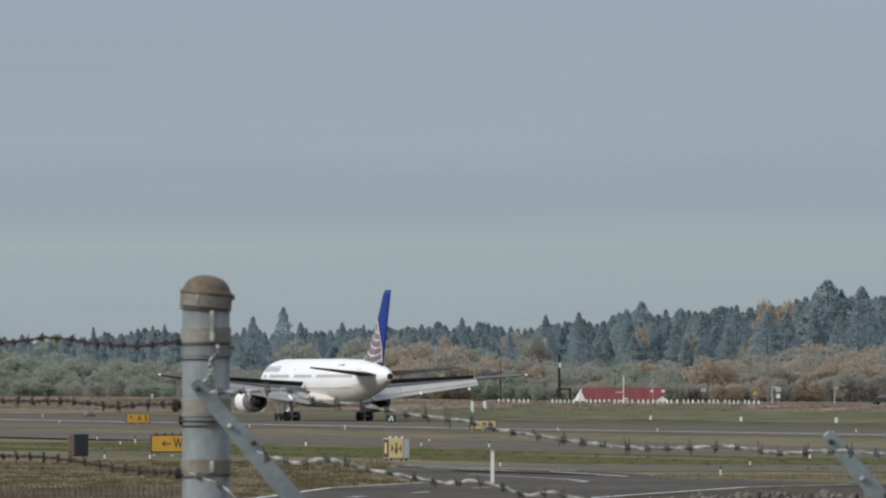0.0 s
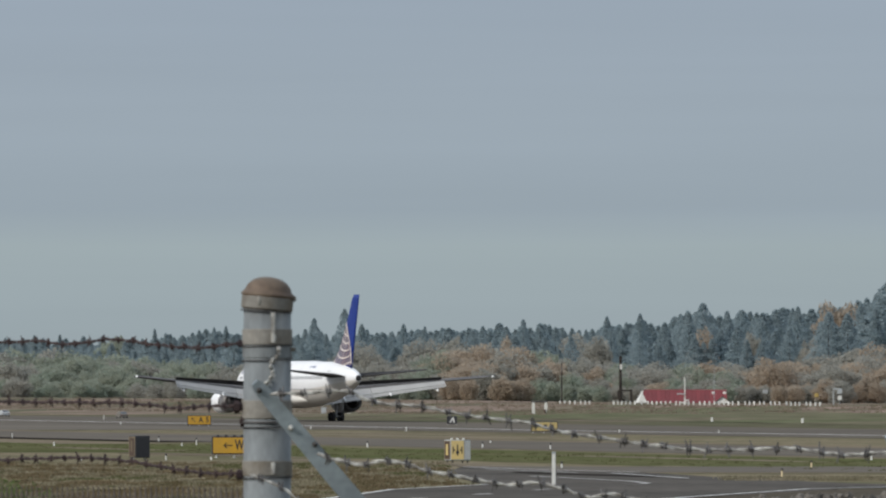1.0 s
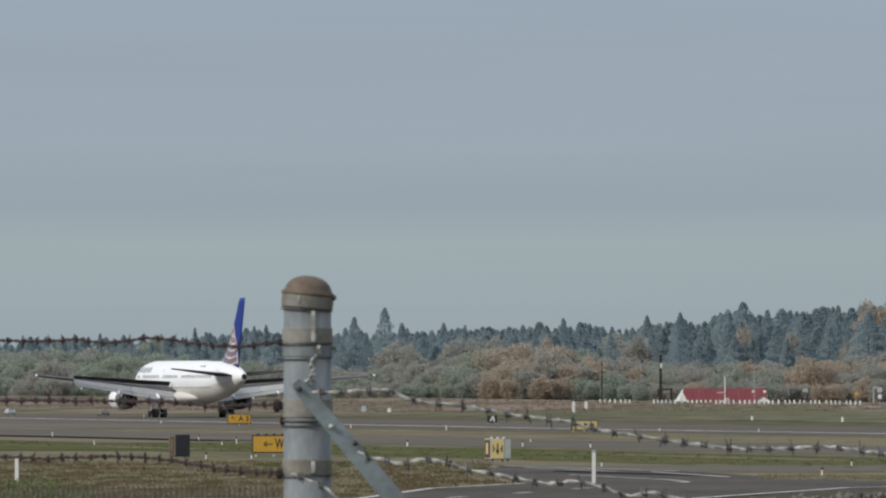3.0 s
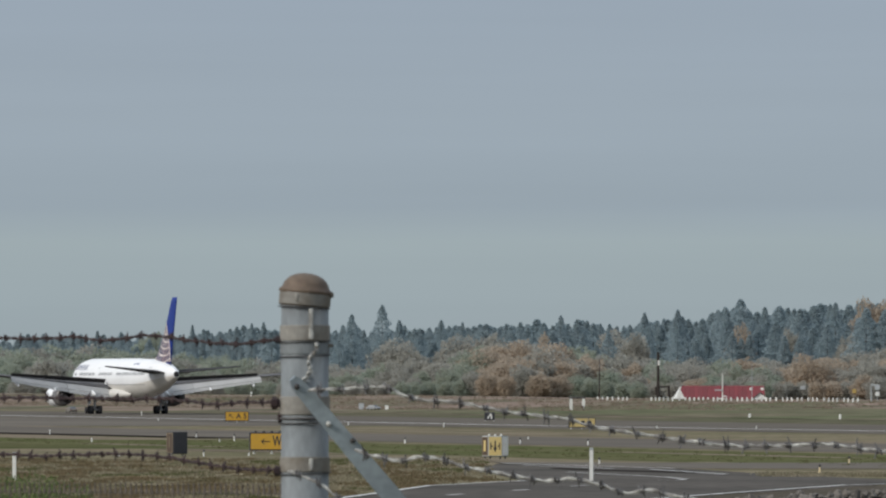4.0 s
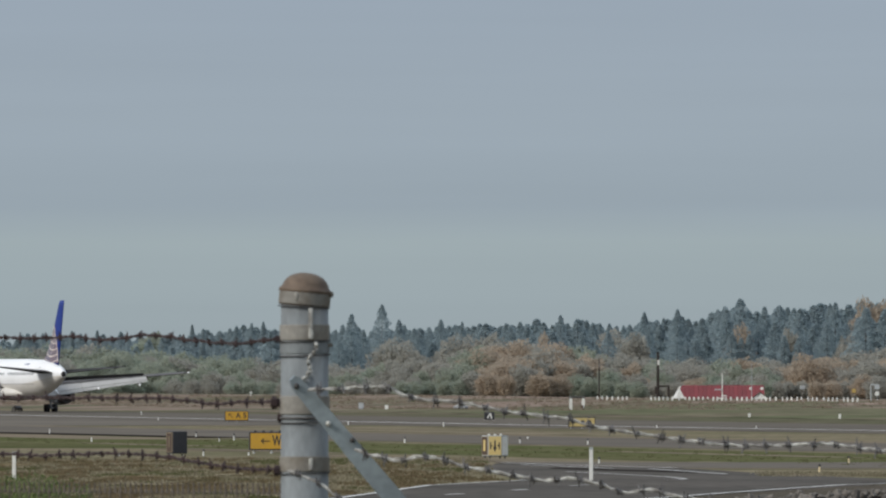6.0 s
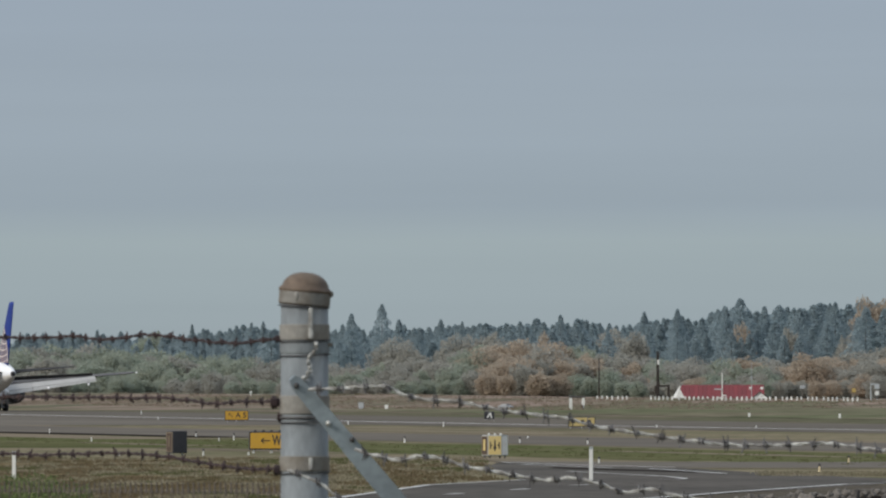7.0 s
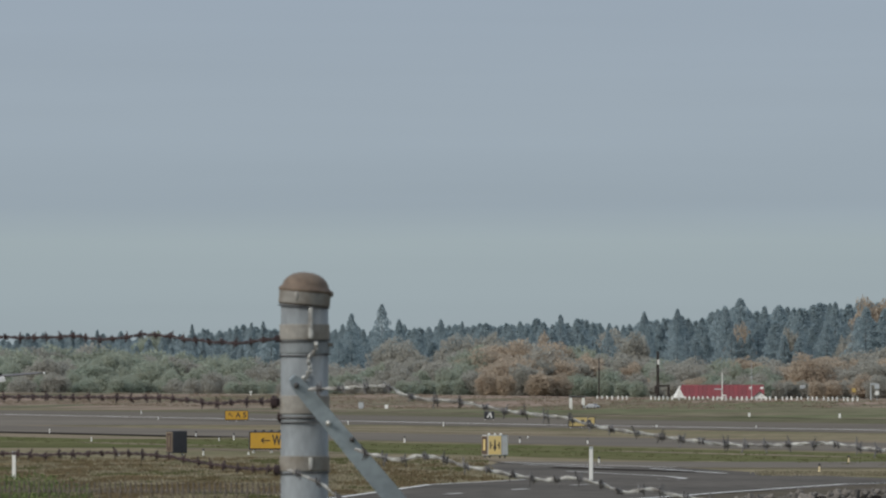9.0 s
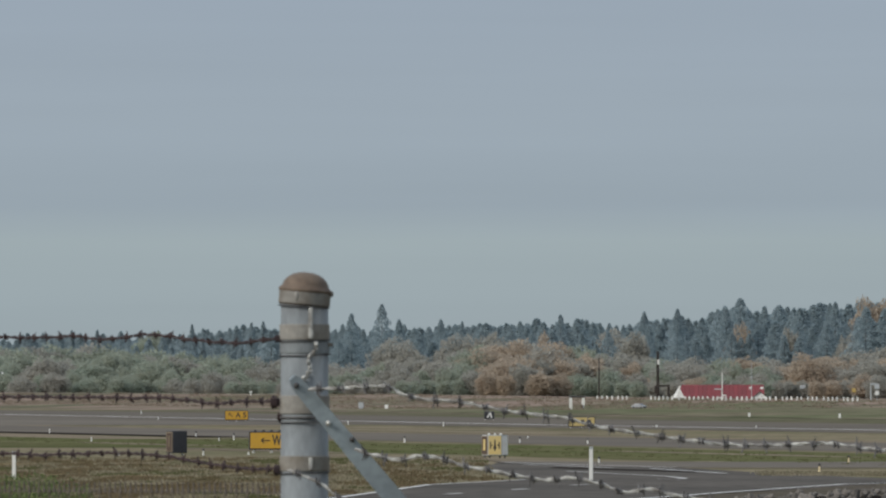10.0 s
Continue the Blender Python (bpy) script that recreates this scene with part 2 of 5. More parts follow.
def box(bm, cx, cy, cz, sx, sy, sz, m=None, bevel=0.0):
    r = bmesh.ops.create_cube(bm, size=1.0, matrix=(m or Matrix()) @ Matrix.Translation((cx, cy, cz)) @ Matrix.Diagonal((sx, sy, sz, 1)))
    if bevel:
        ed = list({e for v in r["verts"] for e in v.link_edges})
        bmesh.ops.bevel(bm, geom=ed, offset=bevel, segments=2, affect="EDGES", profile=0.5)


def rod(bm, a, b, r1, r2=None, seg=12, caps=True):
    a, b = Vector(a), Vector(b)
    d = b - a
    m = Matrix.Translation((a + b) / 2) @ d.to_track_quat("Z", "Y").to_matrix().to_4x4()
    bmesh.ops.create_cone(bm, cap_ends=caps, segments=seg, radius1=r1, radius2=r1 if r2 is None else r2, depth=d.length, matrix=m)


def loft(bm, rings, cap=True):
    """Skins a list of rings (lists of points of equal count)."""
    vs = [[bm.verts.new(p) for p in ring] for ring in rings]
    k = len(vs[0])
    for r0, r1 in zip(vs, vs[1:]):
        for i in range(k):
            bm.faces.new((r0[i], r0[(i + 1) % k], r1[(i + 1) % k], r1[i]))
    if cap:
        bm.faces.new(vs[0])
        bm.faces.new(vs[-1])


def lathe(bm, profile, seg=32, m=None):
    """Turns (radius, height) pairs about z."""
    rings = []
    for r, z in profile:
        rings.append([(m or Matrix()) @ Vector((r * math.cos(2 * math.pi * i / seg), r * math.sin(2 * math.pi * i / seg), z)) for i in range(seg)])
    loft(bm, rings)


def tube(bm, pts, r, seg=6):
    """A tube along points."""
    rings = []
    up = Vector((0, 0, 1))
    for i, p in enumerate(pts):
        d = (Vector(pts[min(i + 1, len(pts) - 1)]) - Vector(pts[max(i - 1, 0)])).normalized()
        s = d.cross(up)
        s = s.normalized() if s.length > 1e-4 else Vector((1, 0, 0))
        t2 = s.cross(d)
        rings.append([Vector(p) + (s * math.cos(2 * math.pi * k / seg) + t2 * math.sin(2 * math.pi * k / seg)) * r for k in range(seg)])
    loft(bm, rings)


# ---- ground ----
O = Vector((4.65, 979.5))         # a point on the runway's near edge line
AL = Vector((-0.2756, 0.9613))    # along the runway, away from the camera
AC = Vector((0.9613, 0.2756))     # across it, away from the camera


def rw(u, v, z=0.0):
    p = O + AL * u + AC * v
    return Vector((p.x, p.y, z))


def step(x, knots):
    for (x0, y0), (x1, y1) in zip(knots, knots[1:]):
        if x <= x1:
            return y0 + (y1 - y0) * max(0.0, (x - x0)) / (x1 - x0)
    return knots[-1][1]


LEVEE = ((70, 0.0), (86, 0.45), (112, 0.8), (148, 2.22), (165, 2.25), (200, 0.6), (240, 0.0))
NEAR = ((-60, 2.75), (8, 2.75), (30, 1.9), (150, 0.4), (260, 0.0))


def rise(u, v):
    """The runway climbs gently away from the camera."""
    return 0.0010 * min(300.0, max(0.0, u + 20)) * step(v, ((-72, 0.0), (-45, 1.0), (84, 1.0), (130, 0.0)))


def ground_z(x, y):
    p = Vector((x, y)) - O
    v = p.dot(AC)
    z = step(v, LEVEE) * step(p.dot(AL), ((364, 0.84), (561, 1.06), (700, 1.06))) + (step(y, NEAR) if y < 260 else 0.0)
    z += rise(p.dot(AL), v)
    if v > 60:
        z += 0.18 * noise.noise(Vector((x * 0.03, y * 0.006, 1.7))) * min(1, (v - 60) / 40) * min(1.0, max(0.0, (190 - v) / 40))
    return z


def make_ground():
    us = list(range(-1400, 3001, 25))
    vs = [-1500, -1300, -1150, -1050] + list(range(-1000, -600, 25)) + list(range(-600, -90, 30)) + [-90, -72, -58, -45, -16, 10, 40] + list(range(60, 250, 6)) + [300, 450, 700, 1100, 1600, 2400, 3300]
    bm = bmesh.new()
    grid = []
    for v in vs:
        row = []
        for u in us:
            p = rw(u, v)
            row.append(bm.verts.new((p.x, p.y, ground_z(p.x, p.y))))
        grid.append(row)
    lev = []
    for i in range(len(vs) - 1):
        for j in range(len(us) - 1):
            fc = bm.faces.new((grid[i][j], grid[i][j + 1], grid[i + 1][j + 1], grid[i + 1][j]))
            if vs[i] >= 60:
                lev.append(fc)
    for fc in lev:
        fc.material_index = 1
    ob = part("ground", bm, M["dry_grass"], smooth=True)
    ob.data.materials.append(M["levee_grass"])
    tagged(ob, "dry autumn airfield grass rising to a low levee", "ground", kind="structure")


def strip(name, u0, u1, v0, v1, z, mat_, label, n=24, ragged=0.0, cat="ground"):
    """A long band along the runway, with an uneven edge where it is grass."""
    bm = bmesh.new()
    cols = max(2, int((v1 - v0) / 12) + 1)
    rows = []
    for i in range(n + 1):
        u = u0 + (u1 - u0) * i / n
        a, b = v0 + ragged * random.uniform(-1, 1), v1 + ragged * random.uniform(-1, 1)
        vs = [a + (b - a) * j / (cols - 1) for j in range(cols)]
        rows.append([bm.verts.new(rw(u, v, z + rise(u, v))) for v in vs])
    for r0, r1 in zip(rows, rows[1:]):
        for j in range(cols - 1):
            bm.faces.new((r0[j], r1[j], r1[j + 1], r0[j + 1]))
    return tagged(part(name, bm, mat_), label, cat, kind="structure")


def drape(name, u0, u1, v0, v1, mat_, label, nu=90, nv=9, ragged=5.0):
    """A band that lies on the sloping ground, with uneven edges."""
    bm = bmesh.new()
    rows = []
    for i in range(nu + 1):
        u = u0 + (u1 - u0) * i / nu
        a, b = v0 + ragged * 0.3 * random.uniform(-1, 1), v1 + ragged * (random.uniform(-1, 1) + 1.4 * math.sin(u * 0.021) + math.sin(u * 0.047))
        row = []
        for j in range(nv + 1):
            p = rw(u, a + (b - a) * j / nv)
            row.append(bm.verts.new((p.x, p.y, ground_z(p.x, p.y) + 0.06)))
        rows.append(row)
    for r0, r1 in zip(rows, rows[1:]):
        for j in range(nv):
            bm.faces.new((r0[j], r1[j], r1[j + 1], r0[j + 1]))
    return tagged(part(name, bm, mat_, smooth=True), label, "ground", kind="structure")


def flat(name, pts, z, mat_, label, cat):
    bm = bmesh.new()
    bm.faces.new([bm.verts.new((x, y, z)) for x, y in pts])
    return tagged(part(name, bm, mat_), label, cat, kind="structure")


def painted(pts, width, z=0.035, name="marking_line"):
    """A painted line of even width on the pavement."""
    bm = bmesh.new()
    prev = None
    for i, p in enumerate(pts):
        d = (Vector(pts[min(i + 1, len(pts) - 1)]) - Vector(pts[max(0, i - 1)])).normalized()
        s = Vector((-d.y, d.x)) * width / 2
        q = (bm.verts.new((p[0] + s.x, p[1] + s.y, z)), bm.verts.new((p[0] - s.x, p[1] - s.y, z)))
        if prev:
            bm.faces.new((prev[0], q[0], q[1], prev[1]))
        prev = q
    return tagged(part(name, bm, M["white_paint"]), "worn white painted line on the pavement", "marking", kind="structure")


make_ground()
strip("runway", -900, 2600, -16, 40, 0.03, M["runway"], "grey grooved runway pavement", 220, 0.5)
strip("runway_verge", -900, 390, 42, 76, 0.012, M["verge_olive"], "mown green verge beside the runway", 120, 2.0)
drape("levee_verge", -500, 345, 71, 133, M["verge_olive"], "olive green mown grass on the levee slope")
strip("taxiway", -900, 2600, -86, -57, 0.02, M["runway"], "grey asphalt parallel taxiway", 220, 0.6)
strip("taxiway_shoulder", -900, 2600, -57, -52, 0.016, M["sand"], "sandy gravel shoulder beside the taxiway", 160, 1.0)
strip("soil_edge", -222, 2600, -90, -84.5, 0.024, M["tar"], "dark bare soil along the taxiway edge", 120, 0.8)
strip("exit_pavement", -14, 2600, -56.5, -16.5, 0.029, M["runway"], "grey pavement where an exit joins the runway", 120, 0.5)
strip("sandy_edge", -238, 2600, -102, -90, 0.017, M["sand"], "pale sandy strip along the verge", 120, 0.9)
strip("green_verge", -900, 2600, -118, -90, 0.014, M["green_grass"], "mown green grass verge", 160, 1.5)
strip("green_verge", -330, 2600, -136, -117, 0.0135, M["green_grass"], "mown green grass verge", 120, 2.0)
strip("runway_edge_line", -900, 2600, -0.65, 0.65, 0.045, M["bright_paint"], "white painted line along the runway edge", 220, 0.0, "marking")
# the exit taxiway in the foreground
flat("exit_taxiway", [(-9, 325), (-2.6, 372), (-0.9, 398), (3.6, 420), (2.0, 470), (3.0, 507), (12.5, 478), (15.8, 453), (20.8, 425), (27, 410), (27, 404), (19.5, 402), (12.2, 371), (8.3, 351), (2, 325)], 0.022, M["asphalt"], "dark grey asphalt exit taxiway", "taxiway")
flat("service_road", [(2.9, 516), (12, 513), (32, 514), (70, 516), (70, 481), (32, 479), (12.5, 479), (3.2, 508.5)], 0.026, M["runway"], "grey service road", "road")
flat("road_shoulder", [(2.0, 520), (12, 516.5), (12, 513.5), (2.9, 516.5)], 0.018, M["sand"], "pale sandy road shoulder", "ground")
flat("road_shoulder", [(12.6, 478.5), (32, 478.5), (70, 480), (70, 476.5), (32, 475), (13, 475.5)], 0.018, M["sand"], "pale sandy road shoulder", "ground")
flat("gravel_bank", [(2.2, 325), (8.7, 351), (12.6, 371), (18.3, 397.5), (27, 402.5), (33, 402.5), (33, 325)], 0.0235, M["gravel"], "dark gravel bank beside the taxiway", "ground")
flat("tar_patch", [(5.5, 476), (8.5, 464), (12.6, 452), (12.9, 458), (9.2, 470), (6.0, 482)], 0.028, M["tar"], "dark tar-sealed patch on the taxiway", "pavement patch")
painted([(-7.5, 330), (-4.1, 353.6), (-0.6, 398.2), (3.8, 419)], 0.27)
for a0, b0 in (((0.1, 364.2), (0.8, 367.0)), ((2.9, 379.5), (3.6, 382.4)), ((5.6, 396.1), (6.4, 399.0))):
    painted([a0, b0], 0.30)
painted([(6.5, 345), (8.0, 351.8), (11.8, 371.7), (17.8, 400.4), (23, 411)], 0.27)
painted([(10.8, 473.7), (14.0, 447.4)], 0.27)
painted([(3.4, 509), (5.0, 503), (8, 492), (12.3, 479)], 0.34)
painted([(6.3, 458.7), (10.7, 434.0), (11.4, 424), (10.9, 421.4), (10.0, 421.5)], 0.24)
painted([(4.3, 497), (6.2, 489), (9.0, 476)], 0.25)


# ---- fence in the foreground ----
FENCE_Y = 19.2          # distance of the corner post
PXM = PAN / FENCE_Y


def near(x, y, d=FENCE_Y):
    """A point d metres ahead, named by where it stands in the resting view."""
    return Vector(((x - 784) * d / PAN, d, EYE_Z + (677 - y) * d / PAN))


def band(name, post, z0, z1, r, mat_, label="", bolt=None):
    bm = bmesh.new()
    c = 0.0015
    lathe(bm, [(r - 0.004, z0), (r - c, z0), (r, z0 + c), (r, z1 - c), (r - c, z1), (r - 0.004, z1)], 40)
    ob = part(name, bm, mat_, post, label, smooth=False)
    return ob


def make_post():
    base = near(539, 677)
    gz = ground_z(base.x, base.y)
    post = empty("fence_post", Matrix.Translation((base.x, base.y, gz)))
    zz = lambda y: EYE_Z + (677 - y) / PXM - gz
    R = 0.0505
    bm = bmesh.new()
    lathe(bm, [(R - 0.003, -0.4), (R, -0.4), (R, zz(516)), (R - 0.003, zz(516))], 48)
    part("shaft", bm, M["galvanized"], post, smooth=True)
    bm = bmesh.new()
    prof = [(R + 0.0005, zz(541)), (R + 0.003, zz(540)), (R + 0.0035, zz(538)), (R + 0.0035, zz(518)), (R + 0.0062, zz(516)), (R + 0.0068, zz(513.5)), (R + 0.005, zz(511.5))]
    for k in range(1, 11):
        a = radians(9 * k)
        prof.append(((R - 0.0005) * math.cos(a) ** 0.9 + 0.0003, zz(511.5) + (zz(482) - zz(511.5)) * math.sin(a)))
    lathe(bm, prof, 48)
    cap = part("post_cap", bm, M["rusty_cap"], post, "brown weathered domed cap", smooth=True)
    bm = bmesh.new()
    lathe(bm, [(R + 0.0037, zz(539)), (R + 0.0045, zz(538)), (R + 0.0045, zz(518)), (R + 0.0037, zz(517))], 48)
    part("cap_skirt", bm, M["dull_zinc"], cap)
    lean = Matrix.Translation((0, 0, zz(528))) @ Matrix.Rotation(radians(5.2), 4, "Y") @ Matrix.Translation((0, 0, -zz(528)))
    cap.matrix_basis = lean
    band("tension_band", post, zz(602), zz(574), R + 0.0028, M["dull_zinc"], "stained zinc tension band")
    band("tension_band", post, zz(626), zz(604), R + 0.0022, M["galvanized"])
    band("tension_band", post, zz(733), zz(700), R + 0.0028, M["dull_zinc"], "stained zinc tension band")
    band("tension_band", post, zz(834), zz(807), R + 0.0028, M["dull_zinc"], "stained zinc tension band")
    band("collar", post, zz(741), zz(737), R + 0.0046, M["barb_grey"], "pale worn collar edge")
    bm = bmesh.new()
    box(bm, R + 0.006, -0.012, zz(521), 0.010, 0.012, 0.012, bevel=0.003)
    part("side_lug", bm, M["dull_zinc"], post)
    bm = bmesh.new()
    box(bm, R + 0.004, -0.012, zz(610), 0.012, 0.010, 0.008, bevel=0.002)
    part("side_lug", bm, M["dull_zinc"], post)
    for y in (541, 602, 627, 745, 835):
        bm = bmesh.new()
        ring = [Vector(((R + 0.0035) * math.cos(2 * math.pi * k / 40), (R + 0.0035) * math.sin(2 * math.pi * k / 40), zz(y + 1.5) + 0.002 * math.sin(2 * math.pi * k / 40 + 1))) for k in range(41)]
        tube(bm, ring, 0.0016, 6)
        wire = part("tie_wire", bm, M["dark_steel"], post)
        if y == 541:
            wire.matrix_basis = lean
    # vertical seam strap and carriage bolts
    for y0, y1 in ((545, 600), (810, 832)):
        bm = bmesh.new()
        ax = radians(-75)
        p = Vector((math.cos(ax) * (R + 0.003), math.sin(ax) * (R + 0.003), 0))
        box(bm, p.x, p.y, (zz(y0) + zz(y1)) / 2, 0.009, 0.006, zz(y0) - zz(y1), bevel=0.002)
        part("seam_strap", bm, M["zinc_wire"], post, "pale zinc strap end")
    for y, sx in ((590, 1.0), (525, -0.15)):
        bm = bmesh.new()
        bmesh.ops.create_uvsphere(bm, u_segments=12, v_segments=8, radius=0.007, matrix=Matrix.Translation((0.014 if sx > 0 else -0.016, -R - 0.001, zz(y))) @ Matrix.Diagonal((0.8, 0.5, 1.6, 1)))
        part("bolt_head", bm, M["dull_zinc"] if sx < 0 else M["zinc_wire"], post, smooth=True)
    # clamp bolts on the side towards the rusty strands
    for y, dx, r in ((712, -0.066, 0.0145), (738, -0.052, 0.011), (832, -0.06, 0.012), (600, -0.058, 0.008)):
        bm = bmesh.new()
        rod(bm, (dx - 0.006, -0.006, zz(y)), (dx + 0.024, -0.006, zz(y)), r * 0.62, r * 0.62, 10)
        rod(bm, (dx - 0.004, -0.006, zz(y)), (dx + 0.008, -0.006, zz(y)), r, r * 0.9, 6)
        part("clamp_bolt", bm, M["rust"], post, "rusty clamp bolt and nut")
    # loose twisted wire end hanging on the post
    bm = bmesh.new()
    pts = []
    for k in range(70):
        s = k / 69
        pts.append(Vector((0.024 - 0.022 * s + 0.005 * math.sin(s * 11) + 0.0022 * math.sin(s * 45), -R - 0.005 + 0.003 * math.cos(s * 45), zz(606) + (zz(676) - zz(606)) * s)))
    tube(bm, pts, 0.0030, 6)
    pts = [p + Vector((0.0032 * math.sin(i * 0.62 + 1), -0.003, 0.002 * math.cos(i * 0.8))) for i, p in enumerate(pts[::-1])]
    tube(bm, pts, 0.0026, 6)
    part("loose_wire", bm, M["zinc_wire"], post, "curled grey wire end")
    return tagged(post, "round galvanized steel fence corner post with weathered domed cap", "fence post", "fence posts")


def resample(pts, gap):
    out, carry = [Vector(pts[0])], 0.0
    dense = []
    n = len(pts)
    for i in range(n - 1):
        p0, p1, p2, p3 = Vector(pts[max(0, i - 1)]), Vector(pts[i]), Vector(pts[i + 1]), Vector(pts[min(n - 1, i + 2)])
        for k in range(24):
            t = k / 24
            dense.append(0.5 * ((2 * p1) + (p2 - p0) * t + (2 * p0 - 5 * p1 + 4 * p2 - p3) * t * t + (3 * p1 - p0 - 3 * p2 + p3) * t ** 3))
    dense.append(Vector(pts[-1]))
    for q0, q1 in zip(dense, dense[1:]):
        d = (q1 - q0).length
        while carry + d >= gap:
            q0 = q0.lerp(q1, (gap - carry) / d)
            out.append(q0)
            d, carry = (q1 - q0).length, 0.0
        carry += d
    return out


def strand(pts, mat_, barb_mat, gap, label, r=0.0021, tw=0.0020, seed=1, spike=0.012):
    """A twisted two-wire strand with four-point barbs."""
    rnd = random.Random(seed)
    line = resample(pts, 0.006)
    line = [p + Vector((0, 0, 0.0030 * noise.noise(Vector((p.x * 22, seed * 3.1, 0))) + 0.0022 * noise.noise(Vector((p.x * 60, seed * 5.3, 2))))) for p in line]
    top = empty("barbed_wire", Matrix.Translation(line[0]))
    o = line[0]
    for ph in (0.0, math.pi):
        bm = bmesh.new()
        path = []
        for i, p in enumerate(line):
            a = ph + i * 0.006 / 0.075 * 2 * math.pi
            path.append(p - o + Vector((0.3 * math.cos(a), math.cos(a), math.sin(a))) * tw)
        tube(bm, path, r, 6)
        part("wire", bm, mat_, top, smooth=True)
    n = max(1, int(gap / 0.006))
    i = int(n * 0.6)
    while i < len(line) - 2:
        bm = bmesh.new()
        d = (line[i + 1] - line[i]).normalized()
        c = line[i] - o
        coil = [c + d * (k - 8) * 0.0009 + Vector((0, math.cos(k * 0.8), math.sin(k * 0.8))) * (tw + r + 0.0012) for k in range(17)]
        tube(bm, coil, 0.0022, 5)
        for k in range(4):
            a = rnd.uniform(0, 6.28) if k % 2 == 0 else a + 3.1
            tip = Vector((0.35 * rnd.uniform(-1, 1), math.cos(a), math.sin(a))).normalized()
            rod(bm, c + d * (k - 1.5) * 0.003, c + d * (k - 1.5) * 0.003 + tip * spike * rnd.uniform(0.8, 1.25), 0.0023, 0.0012, 5)
        part("barb", bm, barb_mat, top)
        i += max(3, n + rnd.randint(-1, 1))
    return tagged(top, label, "barbed wire", "barbed wire strands")


def make_fence():
    make_post()
    back = lambda x, y: near(x, y, FENCE_Y - (x - 495) / 500 * 1.3)
    rusty = "rusty dark barbed wire strand tied to the corner post"
    strand([back(-420, 606), back(-240, 598), back(-60, 596), back(60, 598), back(125, 595), back(190, 600), back(265, 592), back(330, 601), back(400, 607), back(450, 604), back(496, 597)], M["rust"], M["rust"], 0.076, rusty, seed=3)
    strand([back(-420, 716), back(-240, 706), back(-60, 702), back(60, 703), back(190, 703), back(300, 706), back(385, 714), back(440, 709), back(490, 711)], M["rust"], M["rust"], 0.076, rusty, seed=4)
    strand([back(-420, 818), back(-240, 808), back(-60, 803), back(60, 805), back(160, 802), back(240, 803), back(320, 812), back(390, 824), back(430, 831), back(492, 828)], M["rust"], M["rust"], 0.076, rusty, seed=5)
    zinc = "grey galvanized barbed wire strand sagging along the fence"
    nr = lambda x, y: near(x, y, FENCE_Y - 0.12 - (x - 540) / 1100 * 0.3)
    strand([nr(545, 691), nr(600, 687), nr(680, 684), nr(722, 703), nr(810, 711), nr(900, 727), nr(1000, 741), nr(1070, 758), nr(1150, 770), nr(1250, 783), nr(1340, 789), nr(1450, 785), nr(1568, 797), nr(1640, 792), nr(1760, 800), nr(1900, 812)], M["zinc_wire"], M["barb_grey"], 0.050, zinc, 0.0024, 0.0021, spike=0.0165, seed=6)
    strand([nr(628, 795), nr(700, 813), nr(760, 808), nr(830, 826), nr(900, 838), nr(960, 850), nr(1010, 847), nr(1060, 856), nr(1105, 871), nr(1150, 865), nr(1205, 878), nr(1300, 893), nr(1500, 905), nr(1740, 900)], M["zinc_wire"], M["barb_grey"], 0.050, zinc, 0.0024, 0.0021, spike=0.0165, seed=7)
    strand([nr(508, 832), nr(540, 842), nr(572, 858), nr(605, 882), nr(700, 925), nr(830, 940), nr(1000, 968)], M["zinc_wire"], M["barb_grey"], 0.05, zinc, 0.0020, 0.0017, spike=0.012, seed=8)


def make_arm(x, y, m_label):
    """A slanted pressed-steel arm on top of a lower line post, that carries the zinc strands."""
    tip = near(x, y, FENCE_Y - 0.10)
    foot = near(x + 262, y + 310, FENCE_Y - 0.02)
    gz = ground_z(foot.x, foot.y)
    top = empty("fence_line_post", Matrix.Translation((foot.x, foot.y, gz)))
    o = Vector((foot.x, foot.y, gz))
    d = (foot - tip).normalized()
    s = d.cross(Vector((0, 1, 0))).normalized()
    nrm = s.cross(d)
    L = (foot - tip).length
    bm = bmesh.new()
    rings = []
    for t, w in ((0.0, 0.008), (0.010, 0.013), (0.03, 0.0155), (L * 0.5, 0.020), (L, 0.022)):
        c = tip + d * t - o
        rings.append([c - s * w - nrm * 0.007, c - s * w * 0.86 + nrm * 0.006, c - s * 0.4 * w + nrm * 0.010, c + s * 0.4 * w + nrm * 0.010, c + s * w * 0.86 + nrm * 0.006, c + s * w - nrm * 0.007, c + s * w * 0.8 - nrm * 0.007, c - s * w * 0.8 - nrm * 0.007])
    loft(bm, rings)
    part("arm", bm, M["arm"], top, "blue-grey pressed steel barb arm")
    for t in (0.02, 0.125, 0.185):
        c = tip + d * t - o - Vector((0, 0.012, 0))
        bm = bmesh.new()
        bmesh.ops.create_uvsphere(bm, u_segments=10, v_segments=6, radius=0.0062, matrix=Matrix.Translation(c + s * (0.012 if t > 0.15 else -0.004)))
        part("rivet", bm, M["zinc_wire"] if t == 0.125 else M["dark_steel"], top)
    bm = bmesh.new()
    rod(bm, (0, 0, -0.4), (0, 0, foot.z - gz + 0.02), 0.030, 0.030, 24)
    part("shaft", bm, M["galvanized"], top)
    tagged(top, m_label, "fence post", "fence line posts")


